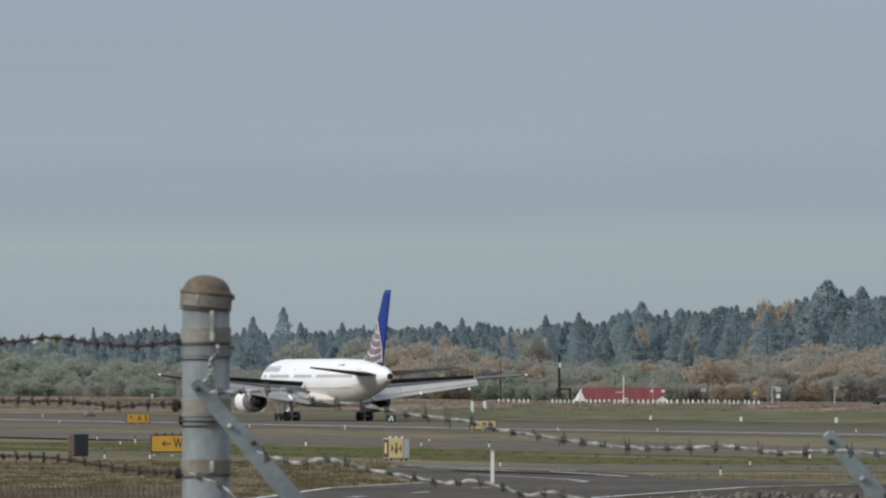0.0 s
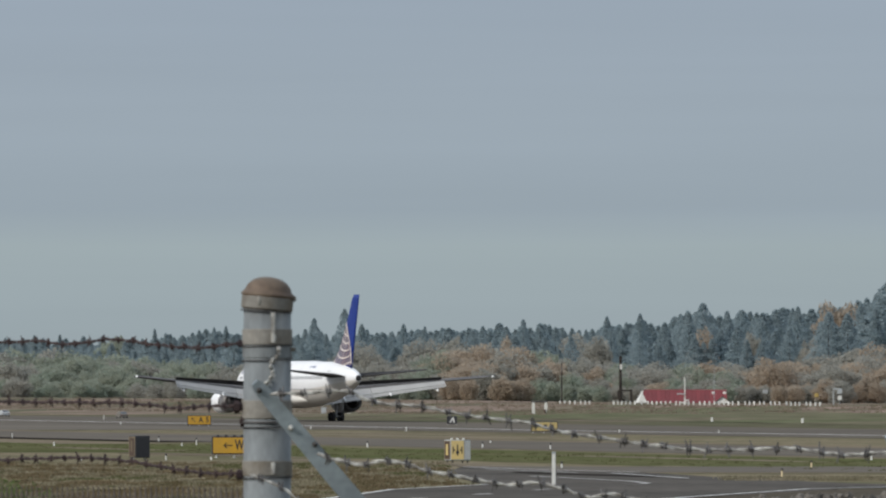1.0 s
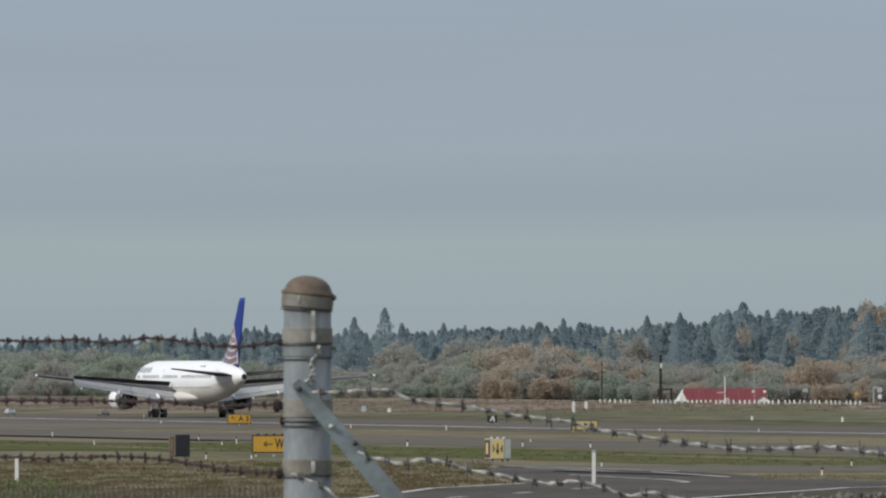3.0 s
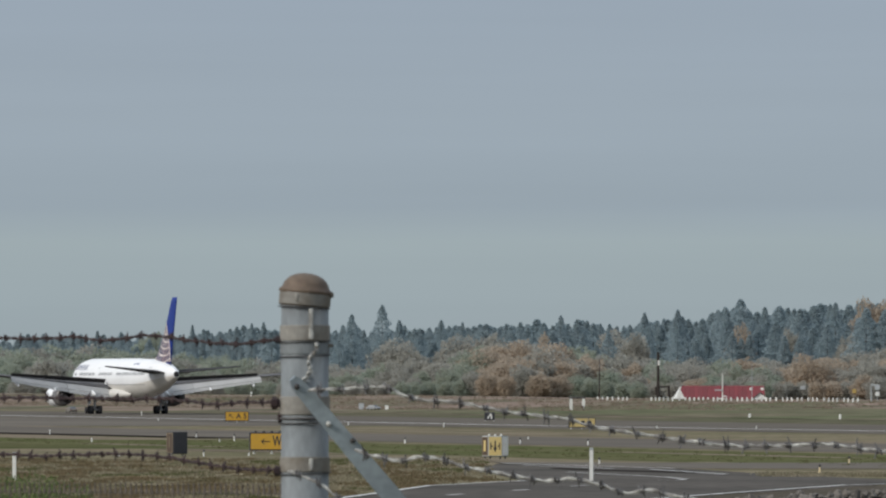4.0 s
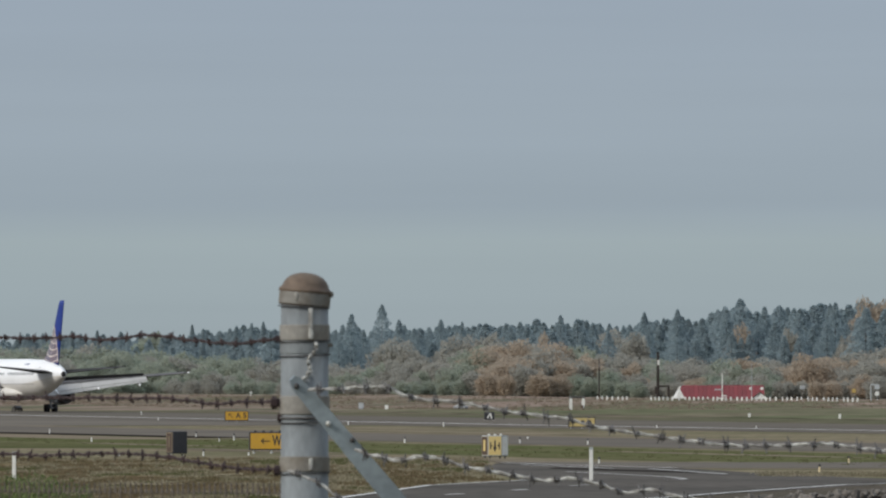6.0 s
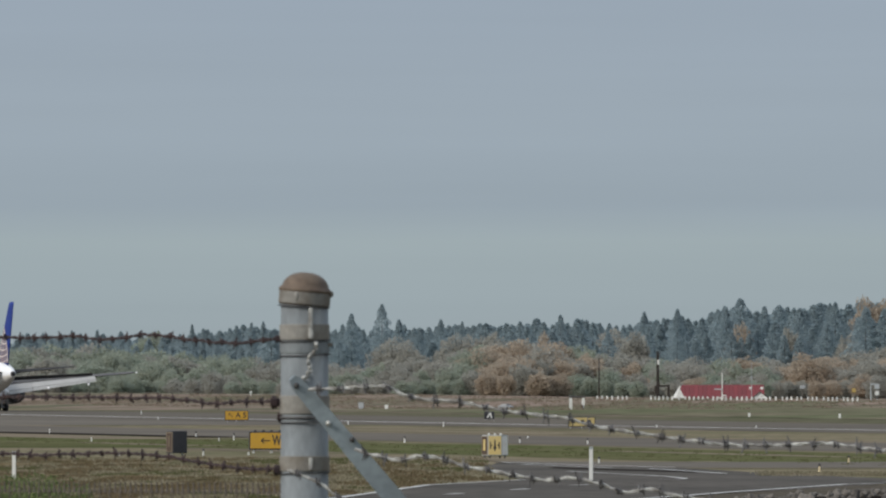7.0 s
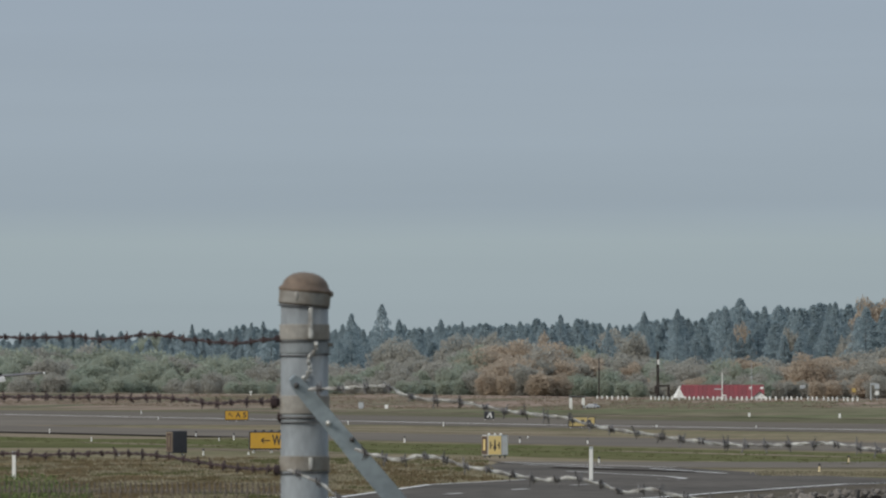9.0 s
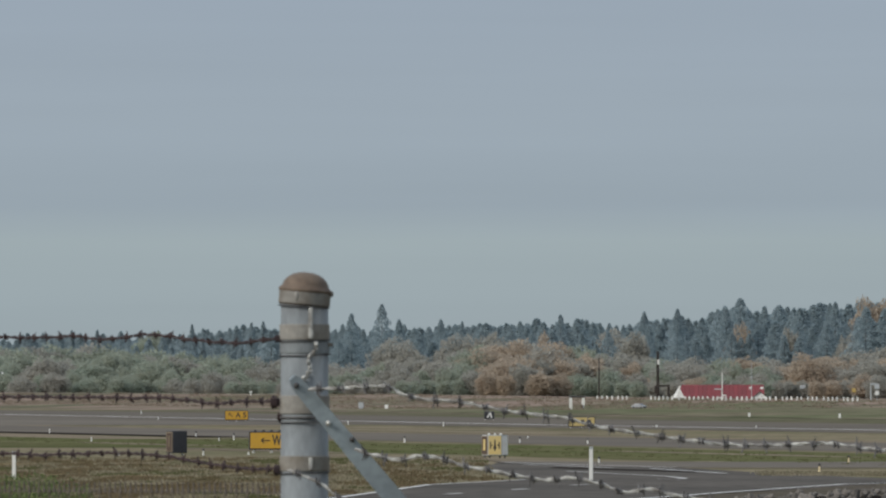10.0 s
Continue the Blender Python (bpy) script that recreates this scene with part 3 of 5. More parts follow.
def make_chain_link():
    """Top edge of the wire mesh below the rusty strands: crossing wires with twisted ends."""
    bm = bmesh.new()
    a, b = near(496, 874), near(-420, 868, FENCE_Y + 2.3)
    L = (b - a).length
    e = (b - a).normalized()
    n = int(L / 0.05)
    up = Vector((0, 0, 1))
    for i in range(n):
        c = a + e * (i * 0.05)
        h = 0.5
        for sgn in (1, -1):
            pts = []
            for k in range(23):
                pts.append(c + e * (0.0125 * sgn * (1 if k % 2 else -1)) + up * (0.004 - k * 0.025) + Vector((0, 0.002 * (-1) ** k * sgn, 0)))
            tube(bm, pts, 0.0011, 4)
        for off in (0.0, 0.025):
            rod(bm, c + e * (off - 0.003), c + e * (off + 0.002) + up * 0.024, 0.0025, 0.0014, 5)
            rod(bm, c + e * (off + 0.003), c + e * (off - 0.002) + up * 0.022, 0.0025, 0.0014, 5)
    ob = part("chain_link_mesh", bm, M["old_mesh"])
    tagged(ob, "brown rusted chain-link mesh with twisted top ends", "fence mesh", kind="stuff")


make_fence()
make_arm(517, 668, "steel line post topped by a slanted blue-grey barb arm")
make_arm(1637, 762, "steel line post topped by a slanted blue-grey barb arm")
make_chain_link()


# ---- aircraft ----
def airfoil(c, th, up=0.0, n=9):
    """Closed section in (x back from leading edge, z), chord c."""
    pts = []
    for i in range(n + 1):
        x = 0.5 * (1 - math.cos(math.pi * i / n))
        y = 5 * th * (0.2969 * math.sqrt(x) - 0.126 * x - 0.3516 * x * x + 0.2843 * x ** 3 - 0.1036 * x ** 4)
        pts.append((x * c, (y * 1.0 + 0.02 * x * (1 - x)) * c))
    for i in range(n - 1, 0, -1):
        x = 0.5 * (1 - math.cos(math.pi * i / n))
        y = 5 * th * (0.2969 * math.sqrt(x) - 0.126 * x - 0.3516 * x * x + 0.2843 * x ** 3 - 0.1036 * x ** 4)
        pts.append((x * c, -y * 0.8 * c))
    return pts


def wing_z(y):
    return 3.85 + 1.85 * ((y - 2.0) / 21.8) ** 1.1 if y > 2 else 3.85


WING = ((1.5, 9.8, 11.6, 0.13), (2.6, 9.0, 10.8, 0.13), (8.0, 5.2, 7.0, 0.115), (15.0, 0.3, 4.6, 0.12), (22.7, -5.0, 2.4, 0.15), (23.3, -5.7, 1.5, 0.08))


def chord_at(y):
    for (y0, x0, c0, t0), (y1, x1, c1, t1) in zip(WING, WING[1:]):
        if y <= y1:
            k = (y - y0) / (y1 - y0)
            return x0 + (x1 - x0) * k, c0 + (c1 - c0) * k
    return WING[-1][1], WING[-1][2]


FUSE = ((27.4, 4.15, 0.10, 0.10), (27.05, 4.2, 0.62, 0.66), (26.2, 4.32, 1.2, 1.3), (24.9, 4.5, 1.75, 1.9), (23.2, 4.68, 2.2, 2.34), (21.5, 4.78, 2.45, 2.62), (19, 4.88, 2.515, 2.74),
        (10, 4.88, 2.515, 2.74), (0, 4.88, 2.515, 2.74), (-7, 4.88, 2.515, 2.74), (-11, 4.86, 2.48, 2.66), (-15, 5.0, 2.28, 2.5), (-18.5, 5.18, 1.94, 2.16), (-22, 5.34, 1.42, 1.66), (-25, 5.42, 0.84, 1.05), (-26.6, 5.43, 0.52, 0.62), (-27.0, 5.43, 0.40, 0.46))


def ring_at(x, zc, w, h, k=40, grow=0.0):
    return [Vector((x, (w + grow) * math.cos(2 * math.pi * i / k), zc + (h + grow) * math.sin(2 * math.pi * i / k))) for i in range(k)]


def fuse_at(x):
    for (x0, z0, w0, h0), (x1, z1, w1, h1) in zip(FUSE, FUSE[1:]):
        if x >= x1:
            k = (x0 - x) / (x0 - x1)
            return z0 + (z1 - z0) * k, w0 + (w1 - w0) * k, h0 + (h1 - h0) * k
    return FUSE[-1][1:]


def side_patch(bm, x0, x1, z0, z1, side, off=0.012, n=1):
    """A small flush panel on the fuselage's side between two heights."""
    rows = []
    for z in (z0, (z0 + z1) / 2, z1):
        row = []
        for i in range(n + 1):
            x = x0 + (x1 - x0) * i / n
            zc, w, h = fuse_at(x)
            y = (w + off) * math.sqrt(max(0.0, 1 - ((z - zc) / (h + off)) ** 2))
            row.append(bm.verts.new((x, side * y, z)))
        rows.append(row)
    for r0, r1 in zip(rows, rows[1:]):
        for i in range(n):
            bm.faces.new((r0[i], r0[i + 1], r1[i + 1], r1[i]))


def wheel(parent, name, x, y, r, w):
    bm = bmesh.new()
    m = Matrix.Translation((x, y, r)) @ Matrix.Rotation(radians(90), 4, "X")
    lathe(bm, [(r * 0.55, -w / 2), (r * 0.86, -w / 2), (r * 0.97, -w * 0.36), (r, -w * 0.18), (r, w * 0.18), (r * 0.97, w * 0.36), (r * 0.86, w / 2), (r * 0.55, w / 2)], 24, m)
    t = part(name, bm, M["rubber"], parent, smooth=True)
    bm = bmesh.new()
    lathe(bm, [(r * 0.1, -w * 0.4), (r * 0.54, -w * 0.46), (r * 0.54, w * 0.46), (r * 0.1, w * 0.4)], 20, m)
    part("rim", bm, M["gear_metal"], t)


def make_plane():
    plane = empty("airliner")
    # fuselage: white above, grey belly below, one skin each
    bm = bmesh.new()
    rings = [ring_at(*s) for s in FUSE]
    vs = [[bm.verts.new(p) for p in r] for r in rings]
    for r0, r1 in zip(vs, vs[1:]):
        for i in range(40):
            fc = bm.faces.new((r0[i], r0[(i + 1) % 40], r1[(i + 1) % 40], r1[i]))
            fc.material_index = 1 if 22 <= i <= 37 else 0
    bm.faces.new(vs[0])
    bm.faces.new(vs[-1])
    body = part("fuselage", bm, M["plane_white"], plane, "white airliner fuselage with grey belly", smooth=True)
    body.data.materials.append(M["plane_belly"])
    bm = bmesh.new()
    lathe(bm, [(0.02, 0), (0.30, 0), (0.37, -0.04), (0.37, -0.25), (0.30, -0.3)], 20, Matrix.Translation((-27.12, 0, 5.43)) @ Matrix.Rotation(radians(-90), 4, "Y"))
    part("exhaust", bm, M["engine_dark"], body, "dark auxiliary exhaust")
    # wing-to-body fairing
    bm = bmesh.new()
    loft(bm, [[Vector((x, w * math.cos(2 * math.pi * i / 28), 2.75 + h * math.sin(2 * math.pi * i / 28))) for i in range(28)] for x, w, h in ((11.5, 0.4, 0.2), (10, 1.9, 0.75), (7, 2.7, 1.05), (0, 2.85, 1.12), (-5, 2.5, 0.95), (-8, 1.6, 0.5), (-9.5, 0.4, 0.15))])
    part("belly_fairing", bm, M["plane_belly"], body, smooth=True)
    for side in (1, -1):
        # cabin windows, doors and lettering bars on each side
        x = 21.0
        k = 0
        while x > -17.5:
            if not (7.2 < x < 9.0 or -3.0 < x < -1.2 or 18.2 < x < 19.6):
                bm = bmesh.new()
                side_patch(bm, x, x - 0.27, 5.30, 5.68, side)
                part("cabin_window", bm, M["cabin_glass"], body)
            x -= 0.53
            k += 1
        for dx in (22.6, 8.1, -2.1, -18.6):
            bm = bmesh.new()
            for a0, a1, b0, b1 in ((dx, dx - 0.06, 4.4, 6.3), (dx - 1.0, dx - 1.06, 4.4, 6.3), (dx, dx - 1.06, 6.28, 6.34)):
                side_patch(bm, a0, a1, b0, b1, side, 0.012)
            part("door_outline", bm, M["plane_grey"], body)
        for i in range(6):
            bm = bmesh.new()
            side_patch(bm, 21.0 - i * 1.15, 20.78 - i * 1.15, 6.05, 6.75, side, 0.014, 1)
            side_patch(bm, 20.5 - i * 1.15, 20.28 - i * 1.15, 6.05, 6.75, side, 0.014, 1)
            part("lettering_bar", bm, M["letter_blue"], body, "dark blue lettering bar")
        for x0, x1 in ((-10.5, -11.1), (-11.6, -13.0)):
            bm = bmesh.new()
            side_patch(bm, x0, x1, 6.75, 6.95, side, 0.014, 2)
            part("registration_bar", bm, M["letter_pale"], body, "small slate-blue bar")
        bm = bmesh.new()
        side_patch(bm, 20.0, -17.0, 3.99, 4.06, side, 0.014, 60)
        part("cheat_line", bm, M["plane_grey"], body, "thin grey line between white and belly")
        bm = bmesh.new()
        side_patch(bm, 24.6, 23.3, 5.35, 6.0, side, 0.014, 2)
        part("cockpit_window", bm, M["glass_dark"], body)
        # wing
        bm = bmesh.new()
        secs = []
        for y, x, c, th in WING:
            inc = radians(2.6 - 3 * (y / 23.8))
            secs.append([Vector((x - px * 0.80 * math.cos(inc) - pz * math.sin(inc), side * y, wing_z(y) + pz - px * 0.8 * math.sin(inc))) for px, pz in airfoil(c, th)])
        loft(bm, secs)
        for fc in bm.faces:
            fc.material_index = 0
        wing = part("wing", bm, M["wing_skin_shaded"], plane, "swept wing, grey darkened for its shaded underside", smooth=True)
        # raised spoilers behind the rear spar, the shade on their backs in the colour
        for y0, y1 in ((2.7, 5.2), (5.22, 7.6), (7.62, 9.6), (9.62, 12.2), (12.22, 14.8), (14.82, 17.4)):
            bm = bmesh.new()
            q = []
            for y in (y0, y1):
                x, c = chord_at(y)
                hx, hz = x - c * 0.62, wing_z(y) + c * 0.035
                ln = min(0.85, c * 0.13)
                q.append((Vector((hx, side * y, hz)), Vector((hx - ln * 0.72, side * y, hz + ln * 0.62))))
            t = Vector((0.05, 0, 0.04))
            loft(bm, [[q[0][0], q[0][1], q[0][1] + t, q[0][0] + t], [q[1][0], q[1][1], q[1][1] + t, q[1][0] + t]])
            part("spoiler", bm, M["wing_shade_dark"], wing, "raised spoiler, coloured dark for its shaded back")
        # flaps, lowered
        for y0, y1, l0, l1 in ((2.6, 8.85, 1.85, 1.55), (8.9, 17.6, 1.5, 0.85)):
            for layer in (0, 1):
                bm = bmesh.new()
                rings = []
                for q in (0.0, 0.5, 1.0):
                    y = y0 + (y1 - y0) * q
                    ln = l0 + (l1 - l0) * q
                    x, c = chord_at(y)
                    inc = math.sin(radians(2.6 - 3 * (y / 23.8)))
                    a0, a1 = radians(30), radians(45)
                    p0 = Vector((x - c * 0.765, side * y, wing_z(y) - c * 0.77 * inc - 0.02))
                    p1 = p0 + Vector((-math.cos(a0) * ln, 0, -math.sin(a0) * ln))
                    if layer:
                        p0 = p1 + Vector((-0.06, 0, -0.05))
                        p1 = p0 + Vector((-math.cos(a1) * ln * 0.42, 0, -math.sin(a1) * ln * 0.42))
                    th = 0.14 if layer == 0 else 0.07
                    mid = p0 * 0.75 + p1 * 0.25
                    rings.append([p0, mid + Vector((0, 0, th)), p1 + Vector((0, 0, 0.02)), p1, mid - Vector((0, 0, th))])
                loft(bm, rings)
                part("flap", bm, M["flap"], wing, "pale grey lowered trailing-edge flap")
        bm = bmesh.new()
        rings = []
        for y in (17.75, 20.2, 22.5):
            x, c = chord_at(y)
            p0 = Vector((x - c * 0.66, side * y, wing_z(y) + c * 0.055))
            rings.append([p0, p0 + Vector((-c * 0.30, 0, -c * 0.05)), p0 + Vector((-c * 0.30, 0, -c * 0.05 - 0.04)), p0 + Vector((0, 0, -0.1))])
        loft(bm, rings)
        part("aileron", bm, M["wing_skin_shaded"], wing, "outboard aileron, grey darkened for shade")
        for y in (5.2, 11.0, 16.6):
            x, c = chord_at(y)
            bm = bmesh.new()
            z = wing_z(y) - 0.62 - 0.04 * c
            loft(bm, [[Vector((x - c * s, side * (y + r * math.cos(2 * math.pi * i / 10)), z - dz + 1.5 * r * math.sin(2 * math.pi * i / 10))) for i in range(10)] for s, r, dz in ((0.45, 0.05, -0.25), (0.6, 0.2, -0.1), (0.85, 0.22, 0.06), (1.0, 0.15, 0.3), (1.08, 0.05, 0.45))])
            part("flap_track_fairing", bm, M["plane_white"], wing, smooth=True)
        bm = bmesh.new()
        bmesh.ops.create_uvsphere(bm, u_segments=10, v_segments=6, radius=0.2, matrix=Matrix.Translation((-7.1, side * 23.25, wing_z(23.2))) @ Matrix.Diagonal((2.0, 0.6, 0.7, 1)))
        part("wingtip_light", bm, M["plane_white"], wing, "white wingtip fairing")
        # engine with split reverser sleeve
        ey, ez = 7.92 * side, 2.42
        em = Matrix.Translation((0, ey, ez)) @ Matrix.Rotation(radians(90), 4, "Y")
        bm = bmesh.new()
        lathe(bm, [(1.12, 6.2), (1.12, 9.6), (1.2, 9.85), (1.32, 9.75), (1.40, 9.2), (1.44, 8.2), (1.42, 7.2), (1.36, 6.6), (1.3, 6.2)], 36, em)
        eng = part("engine", bm, M["plane_white"], plane, "white engine nacelle with dark nozzle", smooth=True)
        bm = bmesh.new()
        lathe(bm, [(0.95, 3.6), (1.14, 3.6), (1.30, 4.6), (1.38, 5.7), (1.34, 5.9), (0.95, 5.9)], 36, em)
        part("reverser_sleeve", bm, M["engine_grey"], eng, "dark grey metal rear cowl", smooth=True)
        bm = bmesh.new()
        lathe(bm, [(1.22, 5.85), (1.30, 5.85), (1.30, 6.25), (1.22, 6.25)], 36, em)
        part("cascade_ring", bm, M["dark_steel"], eng)
        bm = bmesh.new()
        lathe(bm, [(0.05, 1.9), (0.3, 2.3), (0.52, 2.9), (0.62, 2.9), (0.8, 3.4), (0.85, 4.2), (0.6, 4.2)], 28, em)
        part("nozzle", bm, M["engine_dark"], eng, smooth=True)
        bm = bmesh.new()
        loft(bm, [[Vector((9.0, ey - 0.08, ez + 1.3)), Vector((9.0, ey + 0.08, ez + 1.3)), Vector((4.2, ey + 0.1, ez + 0.95)), Vector((4.2, ey - 0.1, ez + 0.95))],
                  [Vector((6.4, ey - 0.12, ez + 1.75)), Vector((6.4, ey + 0.12, ez + 1.75)), Vector((3.0, ey + 0.15, ez + 1.6)), Vector((3.0, ey - 0.15, ez + 1.6))]])
        part("pylon", bm, M["plane_grey"], eng)
        # tailplane
        bm = bmesh.new()
        secs = []
        for y, x, c, th in ((0.9, -17.8, 6.6, 0.10), (4, -20.2, 4.9, 0.09), (9.1, -24.0, 2.3, 0.085), (9.35, -24.6, 1.4, 0.07)):
            secs.append([Vector((x - px, side * y, 5.55 + 0.10 * y + pz)) for px, pz in airfoil(c, th)])
        loft(bm, secs)
        part("tailplane", bm, M["wing_shade_dark"], plane, "horizontal tailplane, coloured dark for its shaded underside", smooth=True)
        # main landing gear: four-wheel truck
        gear = empty("main_gear")
        gear.parent = plane
        gy = 4.65 * side
        bm = bmesh.new()
        rod(bm, (0, gy, 0.6), (0.1, gy, 3.3), 0.17, 0.20, 14)
        rod(bm, (0, gy, 1.5), (0.05, gy - side * 1.7, 3.0), 0.08, 0.08, 8)
        rod(bm, (0, gy, 1.2), (1.6, gy, 3.0), 0.07, 0.07, 8)
        part("strut", bm, M["gear_metal"], gear)
        bm = bmesh.new()
        rod(bm, (-0.75, gy, 0.58), (0.75, gy, 0.58), 0.12, 0.12, 10)
        for wx in (-0.71, 0.71):
            rod(bm, (wx, gy - 0.5, 0.58), (wx, gy + 0.5, 0.58), 0.09, 0.09, 10)
        part("truck_beam", bm, M["gear_metal"], gear)
        bm = bmesh.new()
        box(bm, 0.1, gy + side * 0.75, 2.2, 1.7, 0.06, 1.7, bevel=0.02)
        part("gear_door", bm, M["plane_white"], gear, "white gear door")
        for wx in (-0.71, 0.71):
            for wy in (-0.57, 0.57):
                wheel(gear, "tyre", wx, gy + wy, 0.58, 0.42)
    nose = empty("nose_gear")
    nose.parent = plane
    bm = bmesh.new()
    rod(bm, (22.7, 0, 0.5), (22.7, 0, 2.7), 0.11, 0.13, 12)
    part("strut", bm, M["gear_metal"], nose)
    for wy in (-0.32, 0.32):
        wheel(nose, "tyre", 22.7, wy, 0.46, 0.3)
    # fin: concave leading edge with a dorsal fillet
    FIN = ((6.6, 10.4), (7.2, 9.0), (8.0, 7.6), (9.0, 6.5), (11.0, 5.1), (13.0, 4.1), (15.25, 3.1), (15.8, 2.5))

    def fin_line(z):
        return -24.3 - 3.2 * (z - 7.0) / 8.85, step(z, FIN)

    def fin_y(s):
        return 5 * 0.085 * (0.2969 * math.sqrt(s) - 0.126 * s - 0.3516 * s * s + 0.2843 * s ** 3 - 0.1036 * s ** 4)

    def on_fin(s, z, side, off):
        te, c = fin_line(z)
        s = min(max(s, 0.0), 1.0)
        return Vector((te + c * (1 - s), side * (fin_y(s) * c + off), z))
    GLOBE = ((0.0, 12.5), (0.3, 11.7), (0.67, 10.1), (0.85, 8.8), (0.95, 7.3), (1.0, 7.15))  # edge of the lower panel
    SS = (0.0, 0.02, 0.06, 0.12, 0.2, 0.3, 0.42, 0.56, 0.7, 0.85, 1.0)
    bm = bmesh.new()
    loft(bm, [[on_fin(q, z, 1, 0) for q in SS] + [on_fin(q, z, -1, 0) for q in SS[-2:0:-1]] for z in (6.6, 7.2, 8.0, 9.0, 10, 11.0, 12, 13.0, 14.2, 15.25, 15.8)])
    fin = part("fin", bm, M["fin_blue"], plane, "tall blue tail fin with pale globe-like lines", smooth=True)
    for side in (1, -1):
        bm = bmesh.new()
        cols = []
        for i in range(15):
            s = i / 14
            zt = step(s, GLOBE)
            cols.append([bm.verts.new(on_fin(s * 0.97 + 0.01, 7.05 + (zt - 7.05) * j / 5, side, 0.02)) for j in range(6)])
        for c0, c1 in zip(cols, cols[1:]):
            for j in range(5):
                bm.faces.new((c0[j], c1[j], c1[j + 1], c0[j + 1]))
        part("fin_panel", bm, M["fin_net"], fin, "grey-violet lower fin panel")
        def lines(pts, half, mat_):
            """One curved stripe on the fin, kept inside the lower panel."""
            bm = bmesh.new()
            prev = None
            for q, z in pts:
                if not 0.01 <= q <= 0.985 or z > step(q, GLOBE) + 0.05 or z < 7.05:
                    prev = None
                    continue
                d = half / fin_line(z)[1]
                r = [bm.verts.new(on_fin(q + du, z + dz, side, 0.04)) for du, dz in ((0, -half), (d, 0), (0, half), (-d, 0))]
                bm.faces.new(r)
                if prev:
                    for j in (0, 1):
                        bm.faces.new((prev[j], r[j], r[j + 2], prev[j + 2]))
                prev = r
            part("fin_line", bm, mat_, fin, "pale curved line")
        for k in range(6):
            lines([(i / 24, 7.0 + k * 0.92 + 3.4 * (i / 24 - 0.52) ** 2) for i in range(25)], 0.075, M["fin_line"])
        for k in range(6):
            c0 = 0.10 + 0.16 * k
            lines([(c0 + 0.16 * math.sin(i / 16 * 2.4) - 0.10 * i / 16, 7.05 + 5.4 * i / 16) for i in range(17)], 0.055, M["fin_warm"] if k >= 3 else M["fin_line"])
        lines([(0.01 + 0.94 * i / 40, step(0.01 + 0.94 * i / 40, GLOBE) - 0.02) for i in range(41)], 0.15, M["fin_line"])
        lines([(0.02, 7.1 + i * 0.26) for i in range(21)], 0.10, M["fin_line"])
    return tagged(plane, "white twin-engine airliner with blue tail, flaps lowered, rolling on the runway", "airplane")


PLANE = make_plane()


def plane_at(w):
    """w metres along its track, which follows the runway's climb."""
    x, y = -2.08 - 0.2974 * w, 1109.9 + 0.9548 * w
    p = Vector((x, y)) - O
    return Matrix.Translation((x, y, 0.035 + rise(p.dot(AL), p.dot(AC)))) @ Matrix.Rotation(math.atan2(AL.y, AL.x), 4, "Z")


PLANE.matrix_basis = plane_at(0)


# ---- airfield signs ----
def lettering(text, size, parent, x, z, y, mat_, name="legend", narrow=1.0):
    """Built-in font lettering as a thin raised mesh on a sign's face."""
    cu = bpy.data.curves.new(name, "FONT")
    cu.body, cu.size, cu.extrude, cu.offset = text, size, 0.004, size * 0.018
    cu.align_x, cu.align_y = "CENTER", "CENTER"
    tmp = bpy.data.objects.new("tmp", cu)
    me = bpy.data.meshes.new_from_object(tmp)
    bpy.data.objects.remove(tmp)
    me.materials.clear()
    me.materials.append(mat_)
    ob = new(name, me)
    ob.parent = parent
    ob.matrix_basis = Matrix.Translation((x, y, z)) @ Matrix.Rotation(radians(90), 4, "X") @ Matrix.Diagonal((narrow, 1, 1, 1))
    return ob


def arrow(parent, x, z, y, size, turn):
    bm = bmesh.new()
    m = Matrix.Translation((x, y, z)) @ Matrix.Rotation(radians(turn), 4, "Y")
    w = size * 0.10
    box(bm, 0, 0, 0, size, 0.012, w, m)
    for s in (1, -1):
        box(bm, 0, 0, 0, size * 0.46, 0.012, w, m @ Matrix.Translation((-size * 0.36, 0, s * size * 0.14)) @ Matrix.Rotation(radians(-s * 42), 4, "Y"))
    part("arrow", bm, M["sign_black"], parent, "black arrow")


